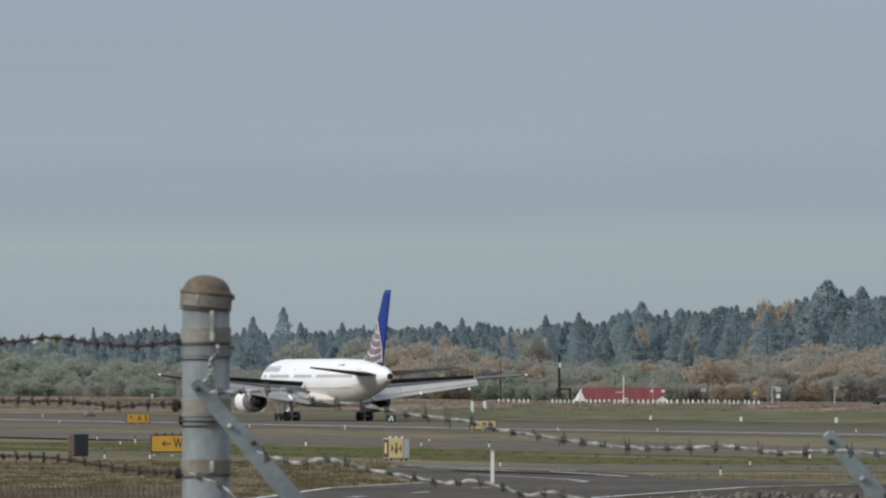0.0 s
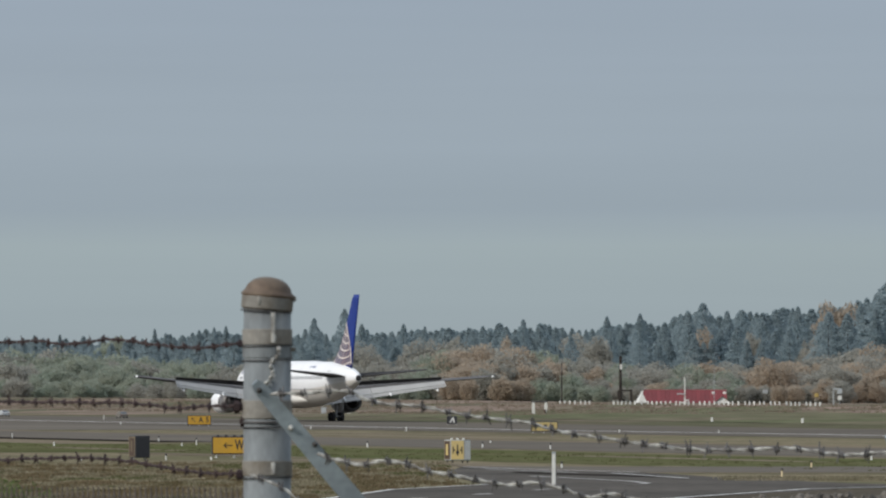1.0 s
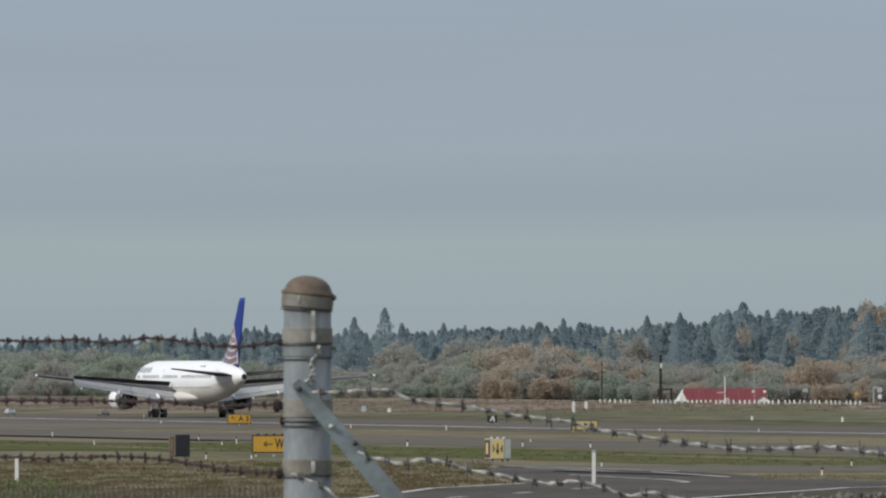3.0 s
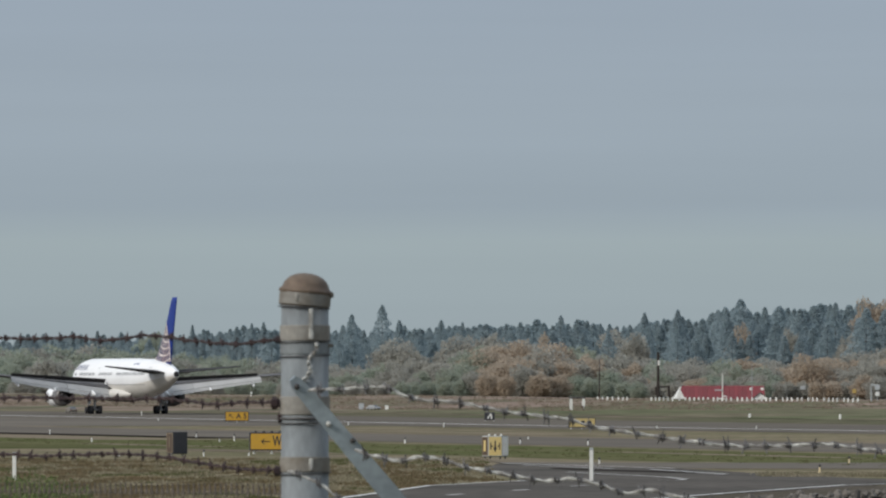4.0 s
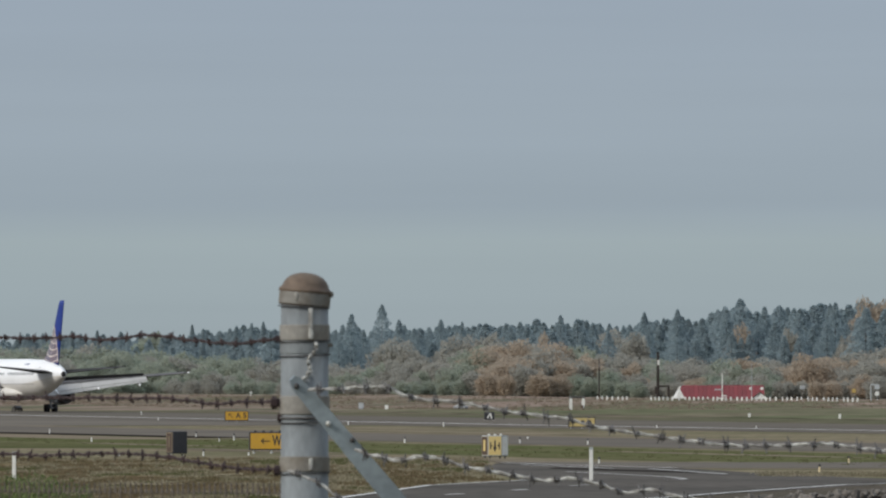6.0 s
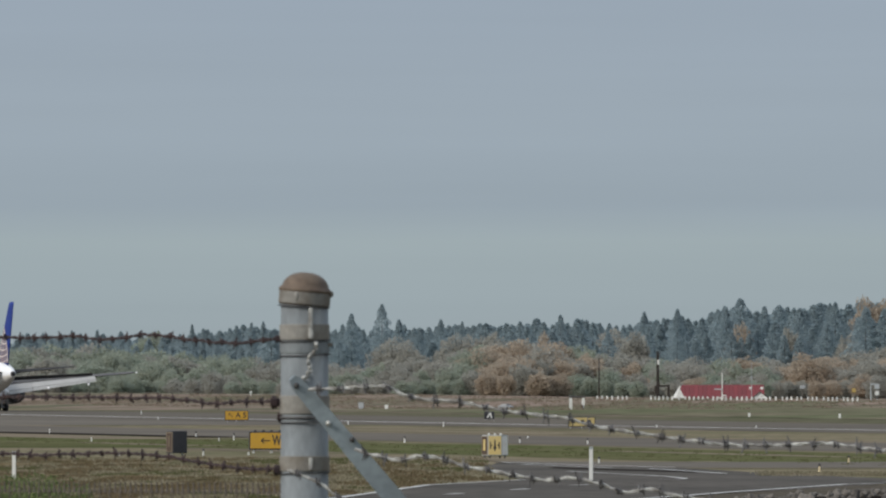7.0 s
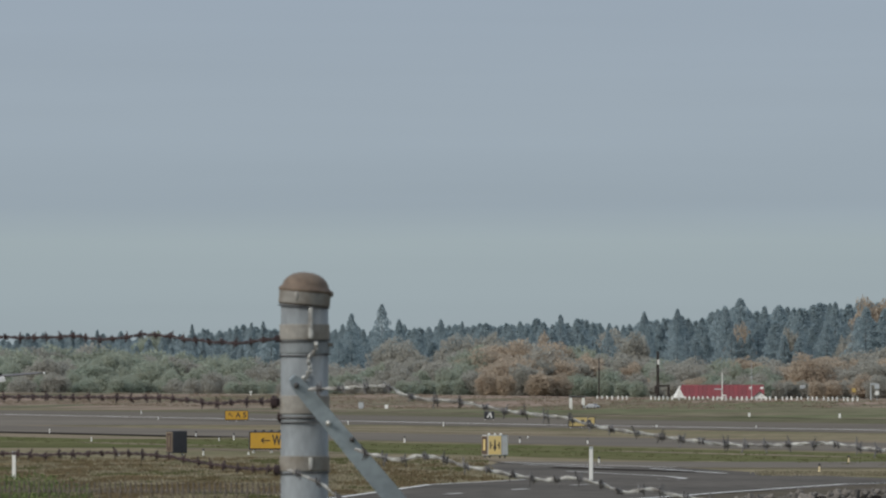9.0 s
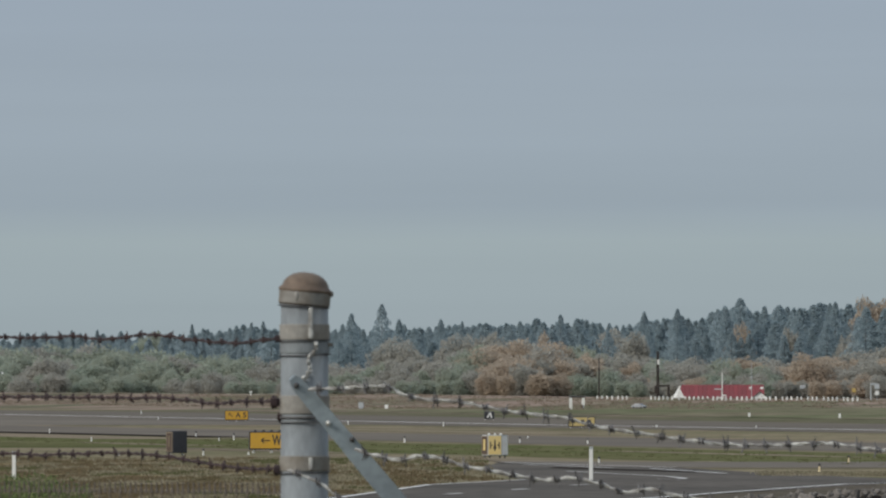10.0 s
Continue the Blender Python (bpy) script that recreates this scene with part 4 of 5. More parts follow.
def sign_box(x, d, w, h, mat_, label, yaw=0.0, depth=0.28, leg=0.2, lamps=0):
    top = empty("airfield_sign", Matrix.Translation((x, d, ground_z(x, d) + 0.02)) @ Matrix.Rotation(radians(yaw), 4, "Z"))
    bm = bmesh.new()
    box(bm, 0, 0, leg + h / 2, w, depth, h, bevel=0.03)
    part("housing", bm, M["sign_black"], top, "black metal sign housing")
    bm = bmesh.new()
    box(bm, 0, -depth / 2 - 0.006, leg + h / 2, w - 0.15, 0.02, h - 0.16, bevel=0.006)
    part("face", bm, mat_, top, "flat sign face")
    for k in range(2 if w < 2 else 3):
        bm = bmesh.new()
        lx = (k / (1 if w < 2 else 2) - 0.5) * w * 0.8
        rod(bm, (lx, 0, -0.1), (lx, 0, leg + 0.02), 0.05, 0.05, 10)
        lathe(bm, [(0.05, 0.0), (0.11, 0.0), (0.11, 0.03), (0.05, 0.05)], 12, Matrix.Translation((lx, 0, 0)))
        part("leg", bm, M["white_post"], top, "pale breakaway leg")
    for k in range(lamps):
        bm = bmesh.new()
        lx = (k / max(1, lamps - 1) - 0.5) * w * 0.72
        box(bm, lx, 0, leg + h + 0.05, 0.16, 0.2, 0.1, bevel=0.02)
        part("top_bracket", bm, M["sign_black"], top)
    return tagged(top, label, "airport sign", "airfield signs")


def make_signs():
    s = sign_box(-11.0, 580, 2.9, 1.16, M["sign_yellow"], "yellow taxiway sign with black arrow and W", yaw=8, lamps=5)
    arrow(s, -0.40, 0.78, -0.165, 0.56, 0)
    lettering("W", 0.92, s, 0.32, 0.78, -0.158, M["sign_black"], narrow=0.6)
    s = sign_box(-23.65, 1035.4, 2.72, 1.12, M["sign_yellow"], "yellow taxiway sign with diagonal arrow and A5", yaw=8, leg=0.1)
    arrow(s, -0.66, 0.66, -0.165, 0.62, 48)
    lettering("A 5", 0.86, s, 0.52, 0.66, -0.158, M["sign_black"])
    s = sign_box(13.7, 894.8, 2.7, 1.0, M["sign_yellow_pale"], "faded yellow sign with dark marks beyond the wire", yaw=6, leg=0.12)
    for lx in (-0.85, 0.1, 0.75):
        bm = bmesh.new()
        box(bm, lx, -0.163, 0.66, 0.34, 0.012, 0.3, bevel=0.003)
        part("legend_bar", bm, M["sign_black"], s)
    s = sign_box(5.45, 1065.9, 1.2, 0.9, M["sign_black"], "small black sign with white slanted mark", yaw=0, leg=0.08)
    for lx, tl in ((-0.06, 28), (0.2, -12)):
        bm = bmesh.new()
        box(bm, 0, 0, 0, 0.15, 0.014, 0.66, Matrix.Translation((lx, -0.163, 0.53)) @ Matrix.Rotation(radians(tl), 4, "Y"), bevel=0.003)
        part("legend_bar", bm, M["white_post"], s, "white bar")
    # dark sign seen from its back corner
    s = sign_box(-16.55, 562, 0.98, 1.38, M["sign_black"], "black backed sign with narrow framed side panel", yaw=27, depth=1.0, leg=0.12)
    bm = bmesh.new()
    box(bm, -0.497, 0, 0.81, 0.02, 0.9, 1.26, bevel=0.006)
    pn = part("side_panel", bm, M["sign_brown"], s, "dark brown side panel")
    for yy, zz, a, b in ((-0.4, 0.81, 0.07, 1.2), (0.4, 0.81, 0.07, 1.2), (0, 1.4, 0.8, 0.06), (0, 0.22, 0.8, 0.06), (0.05, 0.85, 0.14, 0.7)):
        bm = bmesh.new()
        box(bm, -0.512, yy, zz, 0.014, a, b, bevel=0.003)
        part("pale_bar", bm, M["sand"], pn)
    # three-sided sign
    top = empty("airfield_sign", Matrix.Translation((3.1, 541, 0.02)))
    z0, z1 = 0.14, 1.36
    foot = [(-0.79, 0.42), (-0.42, -0.2), (0.42, -0.2), (0.79, 0.42)]
    bm = bmesh.new()
    loft(bm, [[Vector((x, y, z)) for x, y in foot] for z in (z0, z1)])
    bmesh.ops.bevel(bm, geom=list(bm.edges), offset=0.02, segments=2, affect="EDGES")
    part("housing", bm, M["sign_grey"], top, "pale grey sign housing")

    def facet(a, b, mat_, nm, lb, inset=0.04, zlo=0.05, zhi=0.05, out=0.012):
        bm = bmesh.new()
        a, b = Vector((*a, 0)), Vector((*b, 0))
        e = (b - a).normalized()
        nrm = Vector((e.y, -e.x, 0))
        p, q = a + e * inset, b - e * inset
        rings = [[p - nrm * 0.002 + Vector((0, 0, z)) for z in (z0 + zlo, z1 - zhi)] + [p + nrm * out + Vector((0, 0, z)) for z in (z1 - zhi, z0 + zlo)],
                 [q - nrm * 0.002 + Vector((0, 0, z)) for z in (z0 + zlo, z1 - zhi)] + [q + nrm * out + Vector((0, 0, z)) for z in (z1 - zhi, z0 + zlo)]]
        loft(bm, rings)
        return part(nm, bm, mat_, top, lb)
    facet(foot[1], foot[2], M["sign_yellow_pale"], "face", "yellow face with black marks")
    facet(foot[0], foot[1], M["sand"], "face", "tan framed face", 0.02)
    facet(foot[0], foot[1], M["sign_brown"], "legend_panel", "dark red-brown panel", 0.10, 0.10, 0.10, 0.024)
    facet(foot[2], foot[3], M["white_post"], "face", "pale grey end")
    facet(foot[0], foot[1], M["sign_yellow_pale"], "legend_mark", "narrow pale mark", 0.25, 0.30, 0.26, 0.034)
    for lx, w, h, dz in ((0, 0.08, 0.66, 0), (-0.26, 0.06, 0.42, 0), (-0.19, 0.12, 0.07, 0), (0.26, 0.06, 0.42, 0), (0.19, 0.12, 0.07, 0)):
        bm = bmesh.new()
        box(bm, lx, -0.218, 0.75 + dz, w, 0.012, h, bevel=0.003)
        part("legend_bar", bm, M["sign_black"], top)
    bm = bmesh.new()
    loft(bm, [[Vector((-0.12, y, 0.55)), Vector((0.12, y, 0.55)), Vector((0, y, 0.86))] for y in (-0.222, -0.212)])
    part("legend_bar", bm, M["sign_black"], top)
    for lx in (-0.36, 0.0, 0.36):
        bm = bmesh.new()
        box(bm, lx, 0.0, z1 + 0.05, 0.14, 0.16, 0.1, bevel=0.025)
        part("top_lamp", bm, M["white_post"], top, "white lamp box")
    for lx in (-0.6, -0.3, 0.3, 0.6):
        bm = bmesh.new()
        rod(bm, (lx, 0.15, -0.1), (lx, 0.15, 0.16), 0.045, 0.045, 8)
        part("leg", bm, M["dark_steel"], top)
    tagged(top, "three-sided yellow and grey taxiway sign with black marks", "airport sign", "airfield signs")


make_signs()


# ---- markers and edge lights ----
def stake(px, y0, y1, label, w=0.17):
    d = 16000 * EYE_Z / (y1 - 677)
    x, k = (px - 784) * d / PAN, PAN / d
    h = (y1 - y0) / k
    top = empty("marker_post", Matrix.Translation((x, d, 0.0)))
    bm = bmesh.new()
    box(bm, 0, 0, h * 0.46, w, w * 0.5, h * 0.94 + 0.06, bevel=0.012)
    part("post", bm, M["white_post"], top)
    bm = bmesh.new()
    box(bm, 0, 0, h * 0.965, w * 1.08, w * 0.58, h * 0.07, bevel=0.01)
    part("cap", bm, M["sign_grey"], top)
    tagged(top, label, "marker post", "marker posts")


def edge_light(px, y, hpx, colour="white_post"):
    d = min(1300.0, 16000 * EYE_Z / (y - 677))
    x, k = (px - 784) * d / PAN, PAN / d
    h = hpx / k
    top = empty("edge_light", Matrix.Translation((x, d, ground_z(x, d))))
    bm = bmesh.new()
    lathe(bm, [(0.07, -0.03), (0.08, 0.0), (0.05, 0.04), (0.042, h * 0.62), (0.035, h * 0.66)], 12)
    part("stem", bm, M[colour], top, "amber stem" if colour == "amber" else "pale stem")
    bm = bmesh.new()
    lathe(bm, [(0.04, h * 0.64), (0.06, h * 0.68), (0.06, h * 0.86), (0.04, h * 0.99), (0.01, h)], 12)
    part("lens", bm, M["dark_steel"] if hpx > 8 else M["white_post"], top)
    tagged(top, "small pale taxiway edge light with a dark lens", "edge light", "taxiway edge lights")


stake(1046, 791, 850, "white marker post at the taxiway edge")
stake(25, 799, 850, "white marker post standing in dry grass")
for px, y, hp in ((347, 773, 10), (414, 779, 13), (388, 781, 9), (360, 806, 12), (716, 783, 11), (785, 755, 8), (920, 784, 11), (934, 776, 4), (1040, 786, 11), (1060, 820, 12), 
                  (88, 767, 8), (162, 781, 7), (250, 737, 7), (280, 745, 5), (616, 752, 6), (210, 806, 4), (1162, 757, 5), (1338, 758, 5), (1690, 760, 6), (1608, 806, 12), (1648, 763, 5), (440, 805, 5), (500, 747, 5)):
    edge_light(px, y, hp)
for px, y, hp in ((1450, 835, 15), (1502, 819, 13)):
    edge_light(px, y, hp, "amber")


# ---- things on the levee and beyond ----
def levee_d(px, v):
    return (v + 274.4) / (0.2756 + 0.9613 * (px - 784) / PAN)


def levee_spot(px, v):
    d = levee_d(px, v)
    x = (px - 784) * d / PAN
    return Vector((x, d, ground_z(x, d))), PAN / d


def make_barrier():
    proto = None
    rnd = random.Random(5)
    px = 1057.0
    while px < 1524:
        if 1112 < px < 1150:
            px = 1152
        p, k = levee_spot(px, 146)
        m = Matrix.Translation(p) @ Matrix.Rotation(rnd.uniform(-0.3, 0.3), 4, "Z")
        if proto is None:
            proto = empty("guard_post", m)
            bm = bmesh.new()
            loft(bm, [[Vector((sx * w, sy * w * 0.6, z)) for sx, sy in ((-1, -1), (1, -1), (1, 1), (-1, 1))] for w, z in ((0.125, -0.15), (0.125, 0.0), (0.11, 0.50), (0.085, 0.55))])
            part("block", bm, M["white_post"], proto)
            bm = bmesh.new()
            rod(bm, (0, 0, 0.54), (0, 0, 0.61), 0.06, 0.04, 8)
            part("lifting_eye", bm, M["dull_zinc"], proto)
            tagged(proto, "white painted concrete guard post along the levee road", "guard post", "guard posts along the levee road")
        else:
            copy_thing(proto, m)
        px += rnd.uniform(7.0, 9.0) if rnd.random() < 0.88 else rnd.uniform(10, 13)


def make_house():
    d = 1700.0
    k = PAN / d
    X = lambda px: (px - 784) / k
    Z = lambda y: EYE_Z + (677 - y) / k
    house = empty("house", Matrix.Translation((X(1272), d, 0)))
    o = X(1272)
    x0, x1, ridge, eave = X(1194) - o, X(1352) - o, Z(682), Z(708)
    bm = bmesh.new()
    box(bm, (x0 + x1) / 2, 0, eave / 2, x1 - x0, 8.0, eave)
    part("wall", bm, M["white_post"], house, "white wall")
    bm = bmesh.new()
    loft(bm, [[Vector((x0 - 0.6, -4, eave)), Vector((x0 - 0.6, 4, eave)), Vector((x0 + 0.9, 0, ridge - 0.15))], [Vector((x0 + 0.3, -4, eave)), Vector((x0 + 0.3, 4, eave)), Vector((x0 + 1.1, 0, ridge - 0.15))]])
    part("gable", bm, M["white_post"], house, "white gable end")
    n = 20
    for i in range(n):
        for s in (-1, 1):
            a, b = x0 + 0.3 + (x1 - x0 - 0.3) * i / n, x0 + 0.3 + (x1 - x0 - 0.3) * (i + 1) / n - 0.03
            ra, rb = max(a, x0 + 1.3), max(b, x0 + 1.35)
            bm = bmesh.new()
            y_e, t = s * 4.5, 0.09
            loft(bm, [[Vector((a, y_e, eave - 0.25)), Vector((ra, 0, ridge)), Vector((ra, 0, ridge + t)), Vector((a, y_e, eave - 0.25 + t))],
                      [Vector((b, y_e, eave - 0.25)), Vector((rb, 0, ridge)), Vector((rb, 0, ridge + t)), Vector((b, y_e, eave - 0.25 + t))]])
            part("roof_panel", bm, M["red_roof"], house, "red metal roof panel")
    bm = bmesh.new()
    loft(bm, [[Vector((X(1193) - o, y, eave - 0.2)), Vector((X(1213) - o, y, eave - 0.2)), Vector((X(1201) - o, y, Z(686)))] for y in (-5.2, -4.4)])
    part("side_gable", bm, M["white_post"], house, "white side gable")
    # porch gable in front
    cx, w = X(1343) - o, 2.0
    bm = bmesh.new()
    loft(bm, [[Vector((cx - w, y, eave - 0.1)), Vector((cx + w, y, eave - 0.1)), Vector((cx, y, Z(694)))] for y in (-6.2, -4.0)])
    part("porch_gable", bm, M["white_post"], house, "white porch gable")
    bm = bmesh.new()
    loft(bm, [[Vector((cx - w - 0.2, y, eave - 0.2)), Vector((cx, y, Z(694) + 0.02)), Vector((cx + w + 0.2, y, eave - 0.2)), Vector((cx + w + 0.2, y, eave - 0.1)), Vector((cx, y, Z(694) + 0.14)), Vector((cx - w - 0.2, y, eave - 0.1))] for y in (-6.4, -4.0)])
    part("porch_roof", bm, M["sign_brown"], house, "dark porch roof edge")
    for px in (1328, 1348):
        bm = bmesh.new()
        box(bm, X(px) - o, -1.0, Z(690), 0.55, 0.5, 1.1, bevel=0.05)
        part("roof_vent", bm, M["white_post"], house, "white roof vent box")
    tagged(house, "low white house with a red metal roof behind the levee", "house")


def pole(name, px, y0, r, mat_, label, cat, v=150, extras=()):
    p, k = levee_spot(px, v)
    h = EYE_Z + (677 - y0) / k - p.z
    top = empty(name, Matrix.Translation(p))
    bm = bmesh.new()
    rod(bm, (0, 0, -0.3), (0, 0, h), r, r * 0.75, 10)
    part("shaft", bm, M[mat_], top)
    for nm, dx, y, w, hh, mk in extras:
        bm = bmesh.new()
        box(bm, dx / k, -0.1, EYE_Z + (677 - y) / k - p.z, w / k, 0.25, hh / k, bevel=0.02)
        part(nm, bm, M[mk], top)
    tagged(top, label, cat)
    return top


make_barrier()
make_house()
pole("utility_pole", 1164, 622, 0.27, "wood_pole", "dark weathered utility pole with a pale fitting", "utility pole", 170,
     (("fitting", 1, 641, 4, 9, "white_post"), ("crossarm", 8, 683, 18, 3, "wood_pole"), ("hanger", 19, 692, 4, 22, "wood_pole"), ("brace", 3, 700, 10, 3, "wood_pole"), ("box", -3, 690, 5, 14, "wood_pole")))
pole("utility_pole", 1060, 634, 0.15, "wood_pole", "thin dark utility pole above the levee", "utility pole", 170, (("fitting", 0, 646, 3, 6, "dull_zinc"),))
pole("mast", 1278, 660, 0.10, "white_post", "thin white mast with a crossbar beside the red roof", "mast", 160, (("crossarm", -7, 689, 14, 2, "sign_grey"), ("base", -2, 706, 12, 6, "white_post"), ("arm", 3, 700, 9, 2, "white_post")))
pole("antenna", 1330, 643, 0.05, "sign_grey", "thin grey antenna by the red roof", "antenna", 200, (("clamp", 0, 668, 3, 3, "sign_grey"),))
pole("lamp_post", 1541, 679, 0.10, "sign_grey", "pale grey lamp post on the levee", "lamp post", 150, (("lamp_head", 3, 680, 7, 3, "sign_grey"),))
pole("road_sign", 1552, 678, 0.05, "sign_grey", "small pale road sign on a post", "road sign", 150, (("plate", 0, 684, 8, 9, "sign_grey"), ("plate", 0, 696, 7, 7, "white_post")))
pole("road_sign", 1511, 688, 0.05, "dull_zinc", "yellow diamond road sign on a post", "road sign", 150, (("plate", 0, 691, 7, 7, "yellow_plate"),))
pole("road_sign", 1420, 682, 0.05, "dull_zinc", "small pale road sign plate on a thin post", "road sign", 160, (("plate", 0, 685, 9, 6, "sign_grey"),))
pole("lamp_post", 1652, 680, 0.10, "sign_grey", "pale grey lamp post on the levee", "lamp post", 150, (("lamp_head", 3, 681, 7, 3, "sign_grey"),))
pole("marker_post", 444, 693, 0.12, "white_post", "white marker post on the levee top", "marker post", 140, (("cap", 0, 694, 4, 3, "white_post"),))


def box_marker(name, px, y0, y1, wpx, mat_, label, cat, v):
    p, k = levee_spot(px, v)
    top = empty(name, Matrix.Translation(p))
    h, w = EYE_Z + (677 - y0) / k - p.z, wpx / k
    bm = bmesh.new()
    box(bm, 0, 0, h / 2 - 0.05, w, w * 0.6, h + 0.1, bevel=0.04)
    part("body", bm, M[mat_], top)
    bm = bmesh.new()
    box(bm, 0, 0, h + 0.03, w * 1.1, w * 0.7, 0.08, bevel=0.02)
    part("lid", bm, M[mat_], top)
    tagged(top, label, cat)


box_marker("marker_board", 1326, 731.5, 739, 4, "white_post", "white marker board in the mown verge", "marker board", 73)
box_marker("marker_board", 1486, 733, 740, 4, "white_post", "white marker board in the mown verge", "marker board", 73)
box_marker("marker_board", 1655, 735, 747, 6, "white_post", "white marker board in the mown verge", "marker board", 73)
box_marker("marker_board", 684, 717, 727, 6, "white_post", "white marker board on the levee slope", "marker board", 86)
box_marker("utility_box", 639, 713, 728, 9, "sign_grey", "pale grey utility box on the levee slope", "utility box", 86)
box_marker("utility_box", 775, 726, 735, 38, "sign_brown", "low dark utility housing on the levee slope", "utility housing", 82)
box_marker("utility_box", 325, 728, 735, 9, "yellow_plate", "small yellowish marker box beyond the runway", "marker box", 60)
box_marker("marker_board", 885, 726, 732, 5, "white_post", "small white marker on the levee slope", "marker board", 90)


def make_gate():
    p, k = levee_spot(1021, 92)
    top = empty("gate_frame", Matrix.Translation(p))
    Z = lambda y: EYE_Z + (677 - y) / k - p.z
    for dx, y1, w in ((-11, 730, 5), (11, 722, 5)):
        bm = bmesh.new()
        loft(bm, [[Vector((dx / k + sx * w / 2 / k * g, sy * 0.15, z)) for sx, sy in ((-1, -1), (1, -1), (1, 1), (-1, 1))] for g, z in ((0.5, Z(y1)), (1.0, Z(y1 - 6)), (1.15, Z(712)), (0.8, Z(704)))])
        part("panel", bm, M["white_post"], top, "white weathered panel")
        bm = bmesh.new()
        rod(bm, (dx / k, 0.2, -0.2), (dx / k, 0.2, Z(703)), 0.07, 0.07, 8)
        part("upright", bm, M["dark_steel"], top)
    bm = bmesh.new()
    rod(bm, (-14 / k, 0.2, Z(702.5)), (14 / k, 0.2, Z(702.5)), 0.13, 0.13, 8)
    part("top_bar", bm, M["dark_steel"], top, "dark crossbar")
    bm = bmesh.new()
    box(bm, 9 / k, -0.3, Z(719), 4 / k, 0.2, 5 / k, bevel=0.02)
    part("reflector", bm, M["rusty_cap"], top)
    tagged(top, "dark frame with two white panels on the levee slope", "frame")


make_gate()


def make_car(name, mat_, label, k=1.0):
    car = empty(name)
    prof = [(-2.1, 0.35), (-2.15, 0.75), (-2.0, 0.95), (-1.5, 1.0), (-1.0, 1.42), (0.5, 1.45), (1.15, 1.0), (1.95, 0.85), (2.15, 0.65), (2.1, 0.35)]
    bm = bmesh.new()
    loft(bm, [[Vector((x, y * (1.0 if z < 1.05 else 0.86), z)) for x, z in prof] for y in (-0.86, -0.8, 0.8, 0.86)])
    part("body", bm, M[mat_], car, smooth=False)
    for s in (1, -1):
        bm = bmesh.new()
        loft(bm, [[Vector((x, s * y, z)) for x, z in ((-1.25, 1.04), (-0.92, 1.36), (0.42, 1.38), (0.95, 1.04))] for y in (0.74, 0.76)])
        part("side_window", bm, M["glass_dark"], car)
        for wx in (-1.35, 1.35):
            wheel(car, "wheel", wx, s * 0.78, 0.32, 0.2)
    for xs in ((-1.53, 1.03, -1.04, 1.40), (0.56, 1.42, 1.16, 1.03)):
        bm = bmesh.new()
        x0, z0, x1, z1 = xs
        loft(bm, [[Vector((x0, y, z0)), Vector((x1, y, z1)), Vector((x1, y, z1 + 0.02)), Vector((x0, y, z0 + 0.02))] for y in (-0.62, 0.62)])
        part("windscreen", bm, M["glass_dark"], car)
    for y in (-0.6, 0.6):
        bm = bmesh.new()
        box(bm, -2.15, y, 0.72, 0.06, 0.3, 0.14, bevel=0.02)
        part("tail_light", bm, M["red_roof"], car)
    for ob in car.children_recursive:
        ob.data.transform(Matrix.Scale(k, 4))
    return tagged(car, label, "car")


CAR = make_car("car", "car_white", "small white utility car driving along the levee slope", 0.5)
parked = make_car("parked_car", "engine_dark", "dark car standing on the levee road")
pp, pk = levee_spot(1742, 152)
parked.matrix_basis = Matrix.Translation(pp) @ Matrix.Rotation(radians(160), 4, "Z")


CART = make_car("service_cart", "sign_grey", "small pale service cart on the far side of the runway", 0.62)
BUGGY = make_car("service_cart", "dull_zinc", "small grey service cart on the far side of the runway", 0.62)


